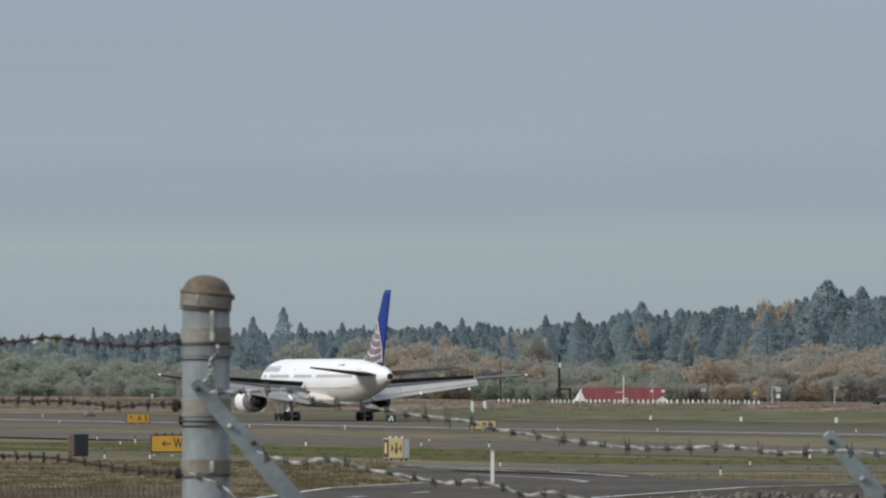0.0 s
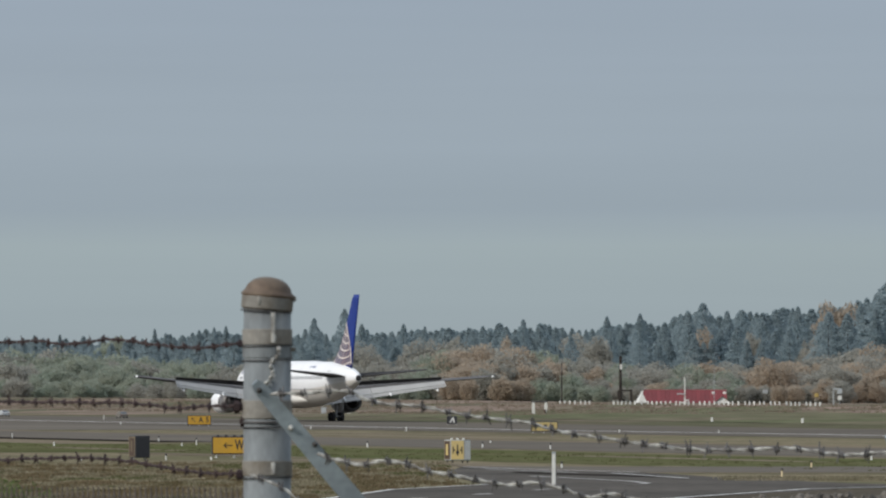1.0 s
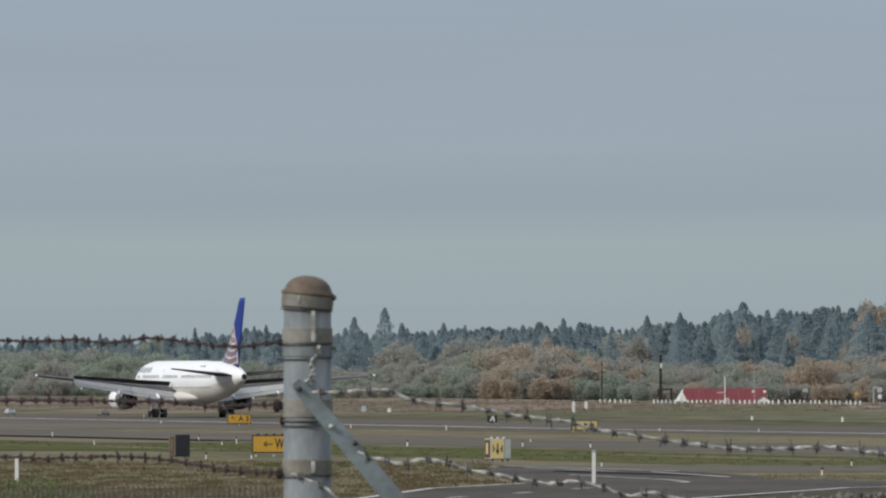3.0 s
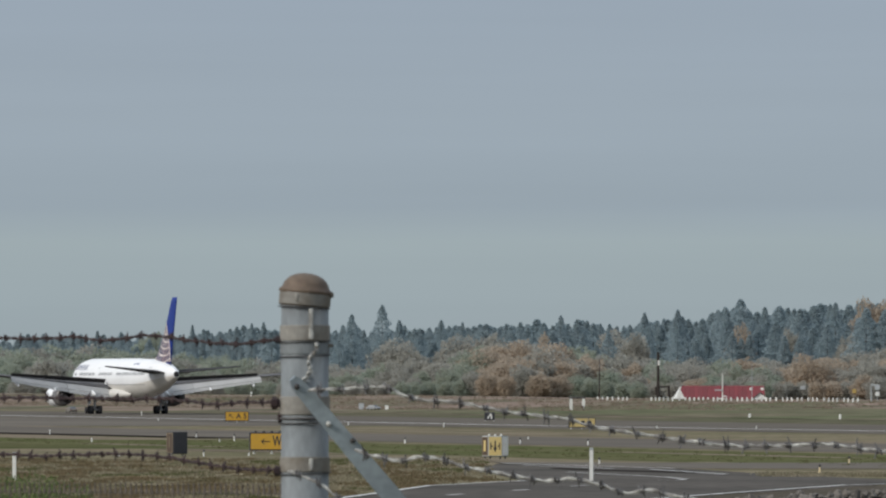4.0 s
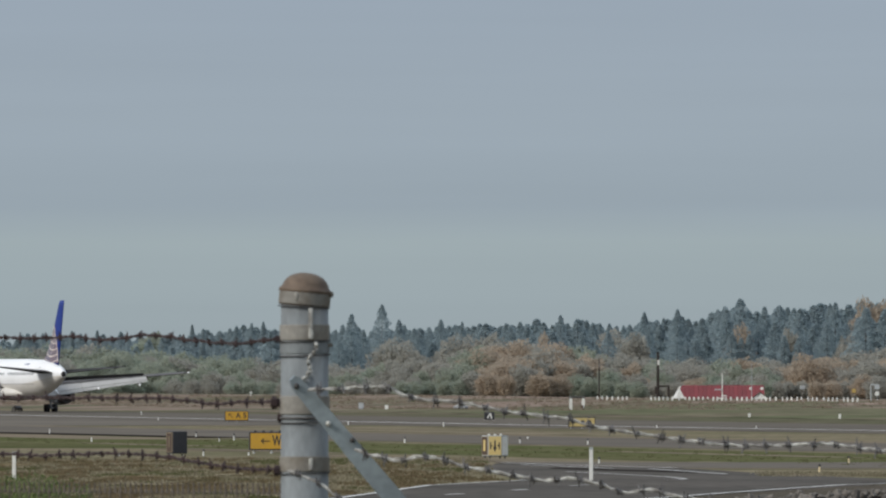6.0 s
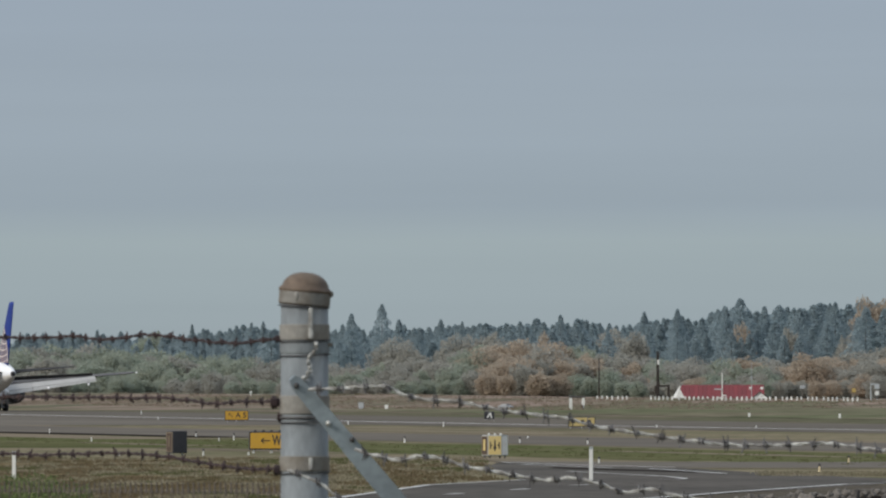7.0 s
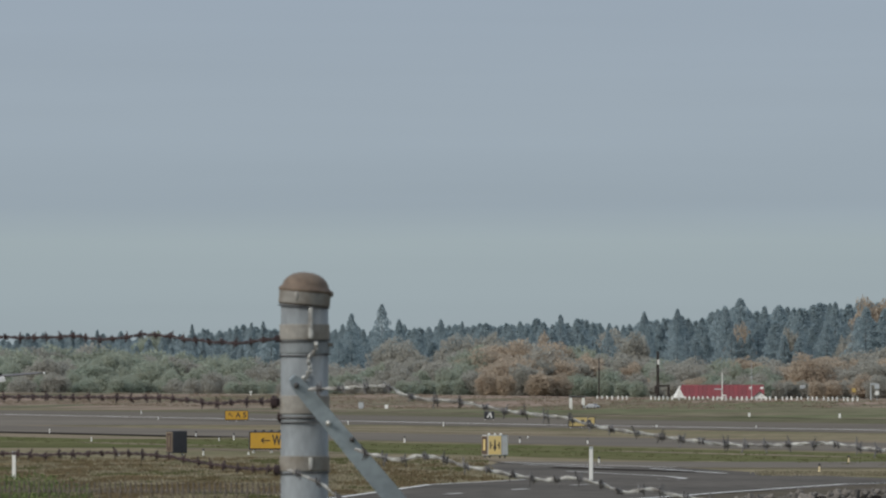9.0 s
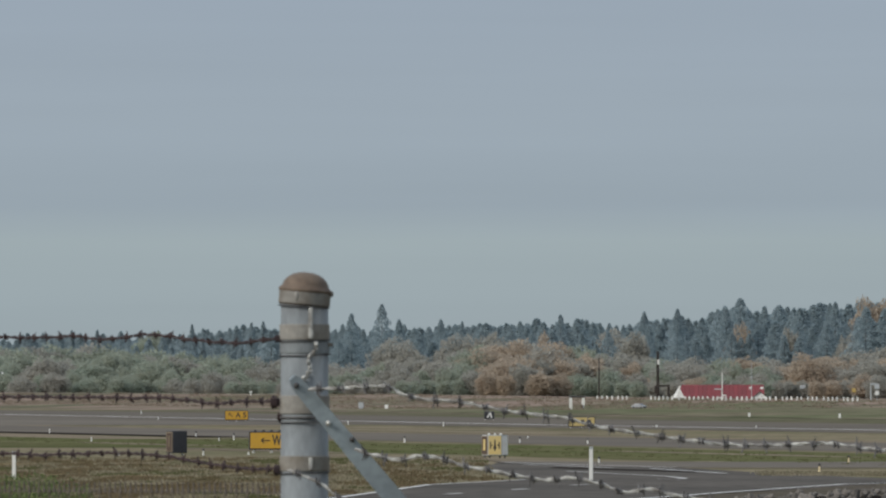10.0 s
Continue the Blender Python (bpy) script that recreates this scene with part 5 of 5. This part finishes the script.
# ---- rubble, shrubs and grass near the fence ----
def make_rubble():
    rnd = random.Random(9)
    base = empty("rubble_heap", Matrix.Translation((15, 345, 0)))
    shapes = []
    for k in range(7):
        bm = bmesh.new()
        bmesh.ops.create_icosphere(bm, subdivisions=1, radius=1.0)
        for v in bm.verts:
            v.co *= rnd.uniform(0.65, 1.15)
            v.co.z *= 0.7
        me = bpy.data.meshes.new("stone")
        bm.to_mesh(me)
        bm.free()
        me.materials.append(M["stone"])
        shapes.append(me)
    for i in range(230):
        t = rnd.random()
        px = 1300 + 460 * t
        d = rnd.uniform(334, 352)
        ob = new("stone", shapes[rnd.randrange(7)])
        ob.parent = base
        r = rnd.uniform(0.07, 0.30) * (0.6 + 0.4 * min(1, t * 3))
        hump = 0.42 * min(1.0, 0.25 + t * 1.6) * (1 - abs(d - 343) / 12)
        ob.matrix_basis = Matrix.Translation(((px - 784) * d / PAN - 15, d - 345, max(0.0, hump * rnd.uniform(0.3, 1.0)))) @ Euler((rnd.uniform(0, 6), rnd.uniform(0, 6), rnd.uniform(0, 6))).to_matrix().to_4x4() @ Matrix.Diagonal((r * rnd.uniform(0.8, 1.6), r, r, 1))
    bm = bmesh.new()
    rows = []
    for i in range(41):
        px = 1285 + 480 * i / 40
        row = []
        for j in range(9):
            d = 330 + 25 * j / 8
            s = max(0.0, 1 - abs(d - 343) / 12)
            z = 0.30 * min(1.0, max(0.0, (i - 1) / 14)) * s * (0.7 + 0.6 * noise.noise(Vector((px * 0.03, d * 0.3, 0))))
            row.append(bm.verts.new(((px - 784) * d / PAN - 15, d - 345, z - 0.02)))
        rows.append(row)
    for r0, r1 in zip(rows, rows[1:]):
        for j in range(8):
            bm.faces.new((r0[j], r0[j + 1], r1[j + 1], r1[j]))
    part("earth", bm, M["tar"], base, "dark earth between the stones")
    tagged(base, "heap of grey-brown rubble stones at the pavement edge", "rubble heap")


def make_shrub():
    rnd = random.Random(2)
    d = 60.0
    x = (42 - 784) * d / PAN
    gz = ground_z(x, d)
    top = empty("shrub", Matrix.Translation((x, d, gz)))
    H = EYE_Z + (677 - 848) * d / PAN - gz
    bm = bmesh.new()
    for k in range(12):
        a = rnd.uniform(0, 6.28)
        rod(bm, (0, 0, -0.1), (0.35 * math.cos(a), 0.35 * math.sin(a), H * rnd.uniform(0.7, 0.95)), 0.014, 0.004, 5)
    part("stems", bm, M["bark"], top)
    verts, faces = [], []
    for i in range(19000):
        z = H * (1 - rnd.random() ** 1.6 * 0.9)
        r = 0.5 * math.sqrt(rnd.random())
        a = rnd.uniform(0, 6.28)
        c = Vector((r * math.cos(a), r * math.sin(a), z - 0.5 * r * r + 0.05 * math.sin(a * 5 + r * 20) - rnd.random() ** 3 * 0.1))
        u = Vector((rnd.gauss(0, 1), rnd.gauss(0, 1), rnd.gauss(0, 1) + 0.8)).normalized()
        s = u.orthogonal().normalized()
        L = rnd.uniform(0.018, 0.036)
        b = len(verts)
        verts += [tuple(c), tuple(c + u * L * 0.5 + s * L * 0.2), tuple(c + u * L), tuple(c + u * L * 0.5 - s * L * 0.2)]
        faces.append((b, b + 1, b + 2, b + 3))
    me = bpy.data.meshes.new("foliage")
    me.from_pydata(verts, [], faces)
    me.materials.append(M["bush"])
    ob = new("foliage", me)
    ob.parent = top
    tagged(top, "green leafy shrub growing by the fence", "shrub")


def tufts(name, spots, mat_, label, rnd, hmin, hmax):
    verts, faces = [], []
    for x, y, s in spots:
        z = ground_z(x, y)
        for k in range(9):
            a = rnd.uniform(0, 6.28)
            h = rnd.uniform(hmin, hmax) * s
            bx, by = x + rnd.gauss(0, 0.16 * s), y + rnd.gauss(0, 0.16 * s)
            lx, ly = math.cos(a) * h * 0.35, math.sin(a) * h * 0.35
            w = 0.025 * s
            b = len(verts)
            verts += [(bx - w, by, z), (bx + w, by, z), (bx + lx * 0.4 + w * 0.7, by + ly * 0.4, z + h * 0.6), (bx + lx * 0.4 - w * 0.7, by + ly * 0.4, z + h * 0.6), (bx + lx, by + ly, z + h)]
            faces += [(b, b + 1, b + 2, b + 3), (b + 3, b + 2, b + 4)]
    me = bpy.data.meshes.new(name)
    me.from_pydata(verts, [], faces)
    me.materials.append(mat_)
    tagged(new(name, me), label, "grass", kind="stuff")


def make_grass():
    rnd = random.Random(4)
    dry, green, rank, levee = [], [], [], []
    for i in range(9000):
        d = 352 + 190 * rnd.random() ** 1.3
        px = rnd.uniform(-190, 900)
        x = (px - 784) * d / PAN
        edge = 3.0 if d > 420 else -0.9 + (d - 398) * 0.2 if d > 398 else -4.1 + (d - 353) * 0.078
        if x > edge - 0.6:
            continue
        n1 = noise.noise(Vector((x * 0.32, d * 0.045, 0.5))) + 0.6 * noise.noise(Vector((x * 1.1, d * 0.14, 3.5)))
        (green if n1 > 0.30 else rank if n1 < -0.10 else dry).append((x, d, rnd.uniform(0.5, 1.2)))
    for i in range(500):
        d = rnd.uniform(436, 452)
        dry.append(((rnd.uniform(1345, 1760) - 784) * d / PAN, d, rnd.uniform(0.6, 1.3)))
    for i in range(2500):
        u, v = rnd.uniform(-520, 500), rnd.uniform(-117, -95)
        if u > -250 and v > -104:
            v -= 15
        p = rw(u, v)
        green.append((p.x, p.y, rnd.uniform(0.6, 1.2)))
    for i in range(1500):
        u, v = rnd.uniform(-200, 700), rnd.uniform(120, 150)
        p = rw(u, v)
        (levee if rnd.random() < 0.8 else green).append((p.x, p.y, rnd.uniform(1.0, 2.2)))
    for i in range(5000):
        u, v = rnd.uniform(250, 1100), rnd.uniform(84, 150)
        p = rw(u, v)
        if noise.noise(Vector((u * 0.03, v * 0.12, 7.0))) > -0.05:
            (levee if rnd.random() < 0.95 else green).append((p.x, p.y, rnd.uniform(1.0, 2.4)))
    tufts("dry_grass_tufts", dry, M["straw"], "straw-coloured dry grass tufts", rnd, 0.06, 0.16)
    tufts("levee_grass_tufts", levee, M["levee_straw"], "dry pinkish straw tufts on the levee", rnd, 0.06, 0.17)
    tufts("brown_grass_tufts", rank, M["rank"], "brown rank grass tufts", rnd, 0.05, 0.14)
    tufts("green_grass_tufts", green, M["turf"], "short green grass tufts", rnd, 0.05, 0.13)


def patches():
    """Bare sandy streaks in the verges."""
    rnd = random.Random(8)
    for i, (u, v, lu, lv) in enumerate(((-215, -116, 60, 3), (-360, -121, 30, 2.5), (-300, -113, 25, 2), (-60, -34, 90, 3), (120, -30, 110, 4), (-140, -45, 50, 3), (-420, -126, 30, 3), (-470, -118, 26, 3), (-395, -100, 30, 2), (250, -96, 120, 3), (20, -94, 100, 2.5), (-90, -22, 40, 2))):
        bm = bmesh.new()
        ring = []
        for k in range(28):
            a = 2 * math.pi * k / 28
            g = rnd.uniform(0.7, 1.1)
            uu, vv = u + lu * g * math.cos(a), v + lv * g * math.sin(a)
            ring.append(bm.verts.new(rw(uu, vv, 0.024 + rise(uu, vv))))
        bm.faces.new(ring)
        tagged(part("bare_ground", bm, M["sand"]), "bare sandy streak in the verge", "ground", kind="structure")


def rank_patches():
    """Flattened straw, brown and green patches in the rough grass nearest the fence."""
    rnd = random.Random(31)
    kinds = (("straw_ground", "flattened straw-coloured patch of rough grass"), ("brown_ground", "brown rank patch of rough grass"), ("straw_ground", "flattened straw-coloured patch of rough grass"), ("brown_ground", "brown rank patch of rough grass"))
    for i in range(64):
        d = rnd.uniform(358, 545)
        x = (rnd.uniform(-190, 690) - 784) * d / PAN
        if x > -5.5:
            continue
        lx, ly = rnd.uniform(0.5, 2.2), rnd.uniform(1.5, 6.0)
        mk, lb = kinds[i % 4]
        bm = bmesh.new()
        ring = []
        for k in range(30):
            a = 2 * math.pi * k / 30
            g = 0.75 + 0.5 * noise.noise(Vector((math.cos(a) * 1.6, math.sin(a) * 1.6, i * 3.7))) + rnd.uniform(-0.08, 0.08)
            ring.append(bm.verts.new((x + lx * g * math.cos(a), d + ly * g * math.sin(a), 0.02 + 0.0008 * i)))
        bm.faces.new(ring)
        tagged(part("grass_patch", bm, M[mk]), lb, "ground", kind="structure")


make_rubble()
rank_patches()
make_shrub()
make_grass()
patches()


# ---- woods behind the levee ----
def conifer(seed, h, w, sprays=6800, size=0.42):
    rnd = random.Random(seed)
    tree = empty("conifer_tree")
    bm = bmesh.new()
    rod(bm, (0, 0, -0.5), (0, 0, h * 0.96), 0.32, 0.04, 8)
    part("trunk", bm, M["bark"], tree)
    verts, faces = [], []
    for i in range(sprays):
        t = rnd.random() ** 1.5
        a = rnd.uniform(0, 6.283)
        ca, sa = math.cos(a), math.sin(a)
        z = h * (0.06 + 0.94 * t)
        ragged = 0.86 + 0.40 * noise.noise(Vector((ca * 1.3, sa * 1.3, z * 0.42 + seed))) + 0.16 * math.sin(z * 2.1 + 2 * a + seed)
        r = (w * (1 - t) ** 0.8 * ragged + 0.22) * (1 - 0.55 * rnd.random() ** 2.2)
        c = Vector((ca * r, sa * r, z - 0.12 * r + rnd.uniform(-0.3, 0.3)))
        n1 = Vector((rnd.gauss(0, 1), rnd.gauss(0, 1), rnd.gauss(0, 1))).normalized()
        s1 = n1.orthogonal().normalized()
        s2 = n1.cross(s1)
        q = size * rnd.uniform(0.6, 1.3) * (0.55 + 0.45 * (1 - t))
        b = len(verts)
        for g in (0.4, 2.0, 3.5, 5.1):
            k = q * rnd.uniform(0.6, 1.1)
            verts.append(tuple(c + (s1 * math.cos(g) + s2 * math.sin(g)) * k))
        faces.append((b, b + 1, b + 2, b + 3))
    me = bpy.data.meshes.new("crown")
    me.from_pydata(verts, [], faces)
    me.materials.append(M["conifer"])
    ob = new("crown", me)
    ob.parent = tree
    return tagged(tree, "blue-grey haze-toned conifer in the distant wood", "tree", "conifers of the wood")


def broadleaf(seed, h, w, mat_, label):
    rnd = random.Random(seed)
    tree = empty("broadleaf_tree")
    bm = bmesh.new()
    rod(bm, (0, 0, -0.5), (0, 0, h * 0.45), 0.30, 0.2, 8)
    for k in range(6):
        a = k * 1.05 + rnd.uniform(0, 0.4)
        rod(bm, (0, 0, h * rnd.uniform(0.25, 0.42)), (math.cos(a) * w * 0.6, math.sin(a) * w * 0.6, h * rnd.uniform(0.6, 0.85)), 0.13, 0.04, 6)
    part("trunk", bm, M["bark"], tree)
    verts, faces = [], []
    for k in range(5000):
        d = Vector((rnd.gauss(0, 1), rnd.gauss(0, 1), rnd.gauss(0, 1))).normalized()
        bulge = 0.92 + 0.42 * noise.noise(d * 1.5 + Vector((seed * 1.7, 0, 0))) + 0.26 * noise.noise(d * 3.6 + Vector((0, seed * 2.3, 0)))
        f = bulge * (1 - 0.5 * rnd.random() ** 2) + rnd.gauss(0, 0.02)
        p = Vector((d.x * w * f, d.y * w * f, h * 0.44 + d.z * h * 0.46 * f))
        n1 = Vector((rnd.gauss(0, 1), rnd.gauss(0, 1), rnd.gauss(0, 1))).normalized()
        s1 = n1.orthogonal().normalized()
        s2 = n1.cross(s1)
        sz = rnd.uniform(0.18, 0.40)
        b = len(verts)
        for j in range(4):
            a = j * 1.5708 + rnd.uniform(-0.3, 0.3)
            verts.append(tuple(p + (s1 * math.cos(a) + s2 * math.sin(a)) * sz * rnd.uniform(0.6, 1.1)))
        faces.append((b, b + 1, b + 2, b + 3))
    tall = h / max(v[2] for v in verts)
    verts = [(x, y, z * tall) for x, y, z in verts]
    me = bpy.data.meshes.new("crown")
    me.from_pydata(verts, [], faces)
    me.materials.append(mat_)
    ob = new("crown", me)
    ob.parent = tree
    return tagged(tree, label, "tree", "broadleaf trees of the wood")


SKYLINE = ((-60, 598), (100, 592), (330, 588), (480, 575), (560, 587), (620, 572), (650, 585), (740, 581), (800, 578), (860, 572), (1000, 567), (1060, 571), (1100, 579), (1130, 568), (1200, 561), (1240, 568), (1280, 549), (1330, 544), (1420, 544), (1520, 538), (1620, 523), (1780, 513))
LEAFY = ((-80, 606), (100, 602), (300, 610), (430, 622), (560, 638), (640, 640), (740, 628), (800, 616), (860, 599), (960, 594), (1040, 604), (1080, 622), (1200, 626), (1400, 630), (1500, 620), (1560, 606), (1640, 600), (1800, 590))


def make_woods():
    rnd = random.Random(11)
    cons = [(conifer(20 + k, h, w), h) for k, (h, w) in enumerate(((24, 6.6), (27, 7.8), (22, 4.8), (30, 8.4), (25, 7.0)))]
    plain = (conifer(40, 25, 7.0, 1500, 0.8), 25)
    kinds = {}
    for mk, lab in (("leaf_green", "haze-greyed green leafy tree in the distant wood"), ("leaf_brown", "haze-paled brownish autumn tree in the distant wood"), ("leaf_orange", "haze-paled orange-brown autumn tree in the distant wood")):
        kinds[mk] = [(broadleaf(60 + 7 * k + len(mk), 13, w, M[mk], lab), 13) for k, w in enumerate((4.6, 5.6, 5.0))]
    used = set()

    far = {"verts": [], "faces": [], "mats": [], "slots": []}

    def put_far(proto, px, d, top_y, wide):
        """A tree of the closed back row, joined into one mesh."""
        ob, h0 = proto
        s = (EYE_Z + (677 - top_y) * d / PAN) / h0
        m = Matrix.Translation(((px - 784) * d / PAN, d, 0)) @ Matrix.Rotation(rnd.uniform(0, 6.28), 4, "Z") @ Matrix.Diagonal((s * wide, s * wide, s, 1))
        for c in ob.children:
            mat_ = c.data.materials[0]
            if mat_ not in far["mats"]:
                far["mats"].append(mat_)
            b = len(far["verts"])
            mc = m @ c.matrix_basis
            far["verts"] += [tuple(mc @ v.co) for v in c.data.vertices]
            far["faces"] += [tuple(b + i for i in p.vertices) for p in c.data.polygons]
            far["slots"] += [far["mats"].index(mat_)] * len(c.data.polygons)

    def put(proto, px, d, top_y=None, h=None, wide=1.0):
        ob, h0 = proto
        x = (px - 784) * d / PAN
        if top_y is not None:
            h = EYE_Z + (677 - top_y) * d / PAN
        s = h / h0
        m = Matrix.Translation((x, d, 0)) @ Matrix.Rotation(rnd.uniform(0, 6.28), 4, "Z")
        if ob.name not in used:
            used.add(ob.name)
            ob.scale = (s * wide, s * wide, s)
            ob.matrix_basis = m @ Matrix.Diagonal((s * wide, s * wide, s, 1))
        else:
            c = copy_thing(ob, m)
            c.scale = (s * wide, s * wide, s)

    # tall single conifers that stand out of the skyline
    for px, y, k, wd in ((340, 575, 2, 0.7), (466, 570, 2, 0.8), (445, 572, 4, 0.8), (622, 556, 1, 1.0), (676, 539, 3, 1.05), (706, 566, 0, 1.0), (780, 566, 1, 1.0), (818, 570, 0, 0.7), (992, 558, 1, 0.9), (1140, 553, 0, 0.9), (1199, 548, 0, 0.9), (1310, 529, 3, 1.5), (1285, 546, 4, 1.0), (1478, 536, 0, 1.0), (1640, 491, 3, 2.0), (1618, 512, 1, 1.1), (1664, 508, 4, 1.0), (1700, 503, 1, 1.5), (1740, 520, 4, 1.0), (1590, 528, 1, 1.0), (127, 586, 2, 0.8), (172, 585, 2, 0.8), ):
        put(cons[k], px, rnd.uniform(2800, 2880), y, wide=wd)
    px = -60.0
    while px < 1790:
        put(cons[rnd.randrange(5)], px, rnd.uniform(2900, 3050), step(px, SKYLINE) + 8 * noise.noise(Vector((px * 0.022, 0.3, 0))) + rnd.uniform(-3, 8), wide=rnd.uniform(0.9, 1.8))
        px += rnd.uniform(6, 18)
    px = -60.0
    while px < 1790:
        put(cons[rnd.randrange(5)], px, rnd.uniform(2780, 2860), step(px, SKYLINE) + rnd.uniform(8, 44), wide=rnd.uniform(0.9, 1.7))
        px += rnd.uniform(12, 26)

    # a dense back row that closes the gaps below the tops
    px = -60.0
    while px < 1790:
        put_far(plain, px, rnd.uniform(3060, 3150), step(px, SKYLINE) + rnd.uniform(3, 15), rnd.uniform(1.2, 1.7))
        px += rnd.uniform(7, 12)
    for c in list(plain[0].children):
        bpy.data.objects.remove(c)
    bpy.data.objects.remove(plain[0])
    me = bpy.data.meshes.new("far_conifers")
    me.from_pydata(far["verts"], [], far["faces"])
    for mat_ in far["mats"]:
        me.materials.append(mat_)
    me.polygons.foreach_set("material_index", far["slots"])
    tagged(new("far_conifers", me), "dense haze-toned row of conifers closing the distant wood", "trees", kind="stuff")

    def kind(px):
        r = rnd.random()
        if px < 430:
            return "leaf_green" if r < 0.8 else "leaf_brown"
        if px < 840:
            return "leaf_brown" if r < 0.6 else "leaf_green"
        if px < 1010:
            return "leaf_orange" if r < 0.6 else "leaf_brown"
        if px < 1380:
            return "leaf_brown" if r < 0.55 else ("leaf_green" if r < 0.85 else "leaf_orange")
        return "leaf_orange" if r < 0.45 else "leaf_brown"

    for d0, lo, hi, gap in ((2690, 0, 12, 28), (2630, 12, 30, 29), (2565, 27, 50, 30), (2500, 46, 66, 31)):
        px = -80.0
        while px < 1800:
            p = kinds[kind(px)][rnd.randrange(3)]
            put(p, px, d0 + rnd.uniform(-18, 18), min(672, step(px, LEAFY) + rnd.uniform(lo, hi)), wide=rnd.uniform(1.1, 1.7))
            px += rnd.uniform(0.6, 1.2) * gap
    # single coloured crowns among the conifers
    for px, y, k in ((1295, 588, 0), (1326, 592, 2), (1311, 598, 1), (1388, 594, 2), (1414, 597, 0), (1532, 545, 1), (1566, 547, 0), (946, 606, 0), (972, 604, 2)):
        put(cons[k], px, 2745, y, wide=1.3)
    for px, y, kd, d, wd in ((1544, 521, "leaf_orange", 2890, 0.5), (1555, 523, "leaf_orange", 2895, 0.5), (1310, 568, "leaf_orange", 2775, 0.6), (958, 584, "leaf_orange", 2770, 0.6), (1400, 577, "leaf_brown", 2775, 0.5), (265, 584, "leaf_green", 2890, 0.8), (1435, 622, "leaf_orange", 2600, 1.2),
                             (690, 594, "leaf_brown", 2770, 0.9), (722, 600, "leaf_brown", 2765, 0.9), (800, 588, "leaf_brown", 2770, 0.8), (830, 590, "leaf_brown", 2770, 0.8), (862, 586, "leaf_brown", 2770, 0.9), (900, 598, "leaf_orange", 2640, 1.2), (1088, 579, "leaf_brown", 2890, 0.9), (1122, 584, "leaf_brown", 2770, 0.8), (1610, 596, "leaf_orange", 2700, 1.0), (1500, 588, "leaf_brown", 2770, 0.7)):
        put(kinds[kd][rnd.randrange(3)], px, d, y, wide=wd)


make_woods()


# ---- what moves ----
def motions():
    rows = ((0.0, -0.3), (0.5, 18.8), (1.0, 37.7), (1.5, 55.8), (2.0, 73.2), (2.5, 90.4), (3.2, 113.4), (4.0, 138.8), (4.5, 154.0), (5.0, 168.6), (5.5, 183.2), (6.2, 203.4), (7.0, 225.8), (7.5, 239.2), (8.0, 252.6), (8.5, 265.6), (9.0, 278.7), (9.5, 291.7), (10.0, 304.1))
    trip = ((0.0, 545, 78), (2.6, 545, 78), (3.2, 592, 80), (4.5, 696, 84), (5.6, 784, 88), (6.2, 831, 90), (6.9, 887, 93), (7.6, 943, 96), (8.2, 987, 98), (8.6, 1018, 100), (9.0, 1049, 101.5), (9.4, 1083, 103), (9.7, 1106, 104), (10.0, 1131, 105))
    drive = []
    for t, px, v in trip:
        p, k = levee_spot(px, v)
        drive.append((t, Matrix.Translation(p + Vector((0, 0, 0.02))) @ Matrix.Rotation(radians(-40), 4, "Z")))
    walk(CAR, drive)
    away = Matrix.Rotation(math.atan2(AL.y, AL.x), 4, "Z")
    for cart, trip in ((CART, ((0.0, 103), (1.2, 67), (1.6, 54), (2.0, 43), (2.7, 22), (4.0, -15), (7.0, -90), (10.0, -150))),
                       (BUGGY, ((0.0, 332), (0.8, 293), (1.2, 272), (1.6, 257), (2.0, 239), (2.7, 196), (4.0, 126), (7.0, -12), (10.0, -110)))):
        walk(cart, [(t, Matrix.Translation(levee_spot(px, 27)[0] + Vector((0, 0, 0.03))) @ away) for t, px in trip])
    walk(PLANE, [(t, plane_at(w)) for t, w in rows])


motions()
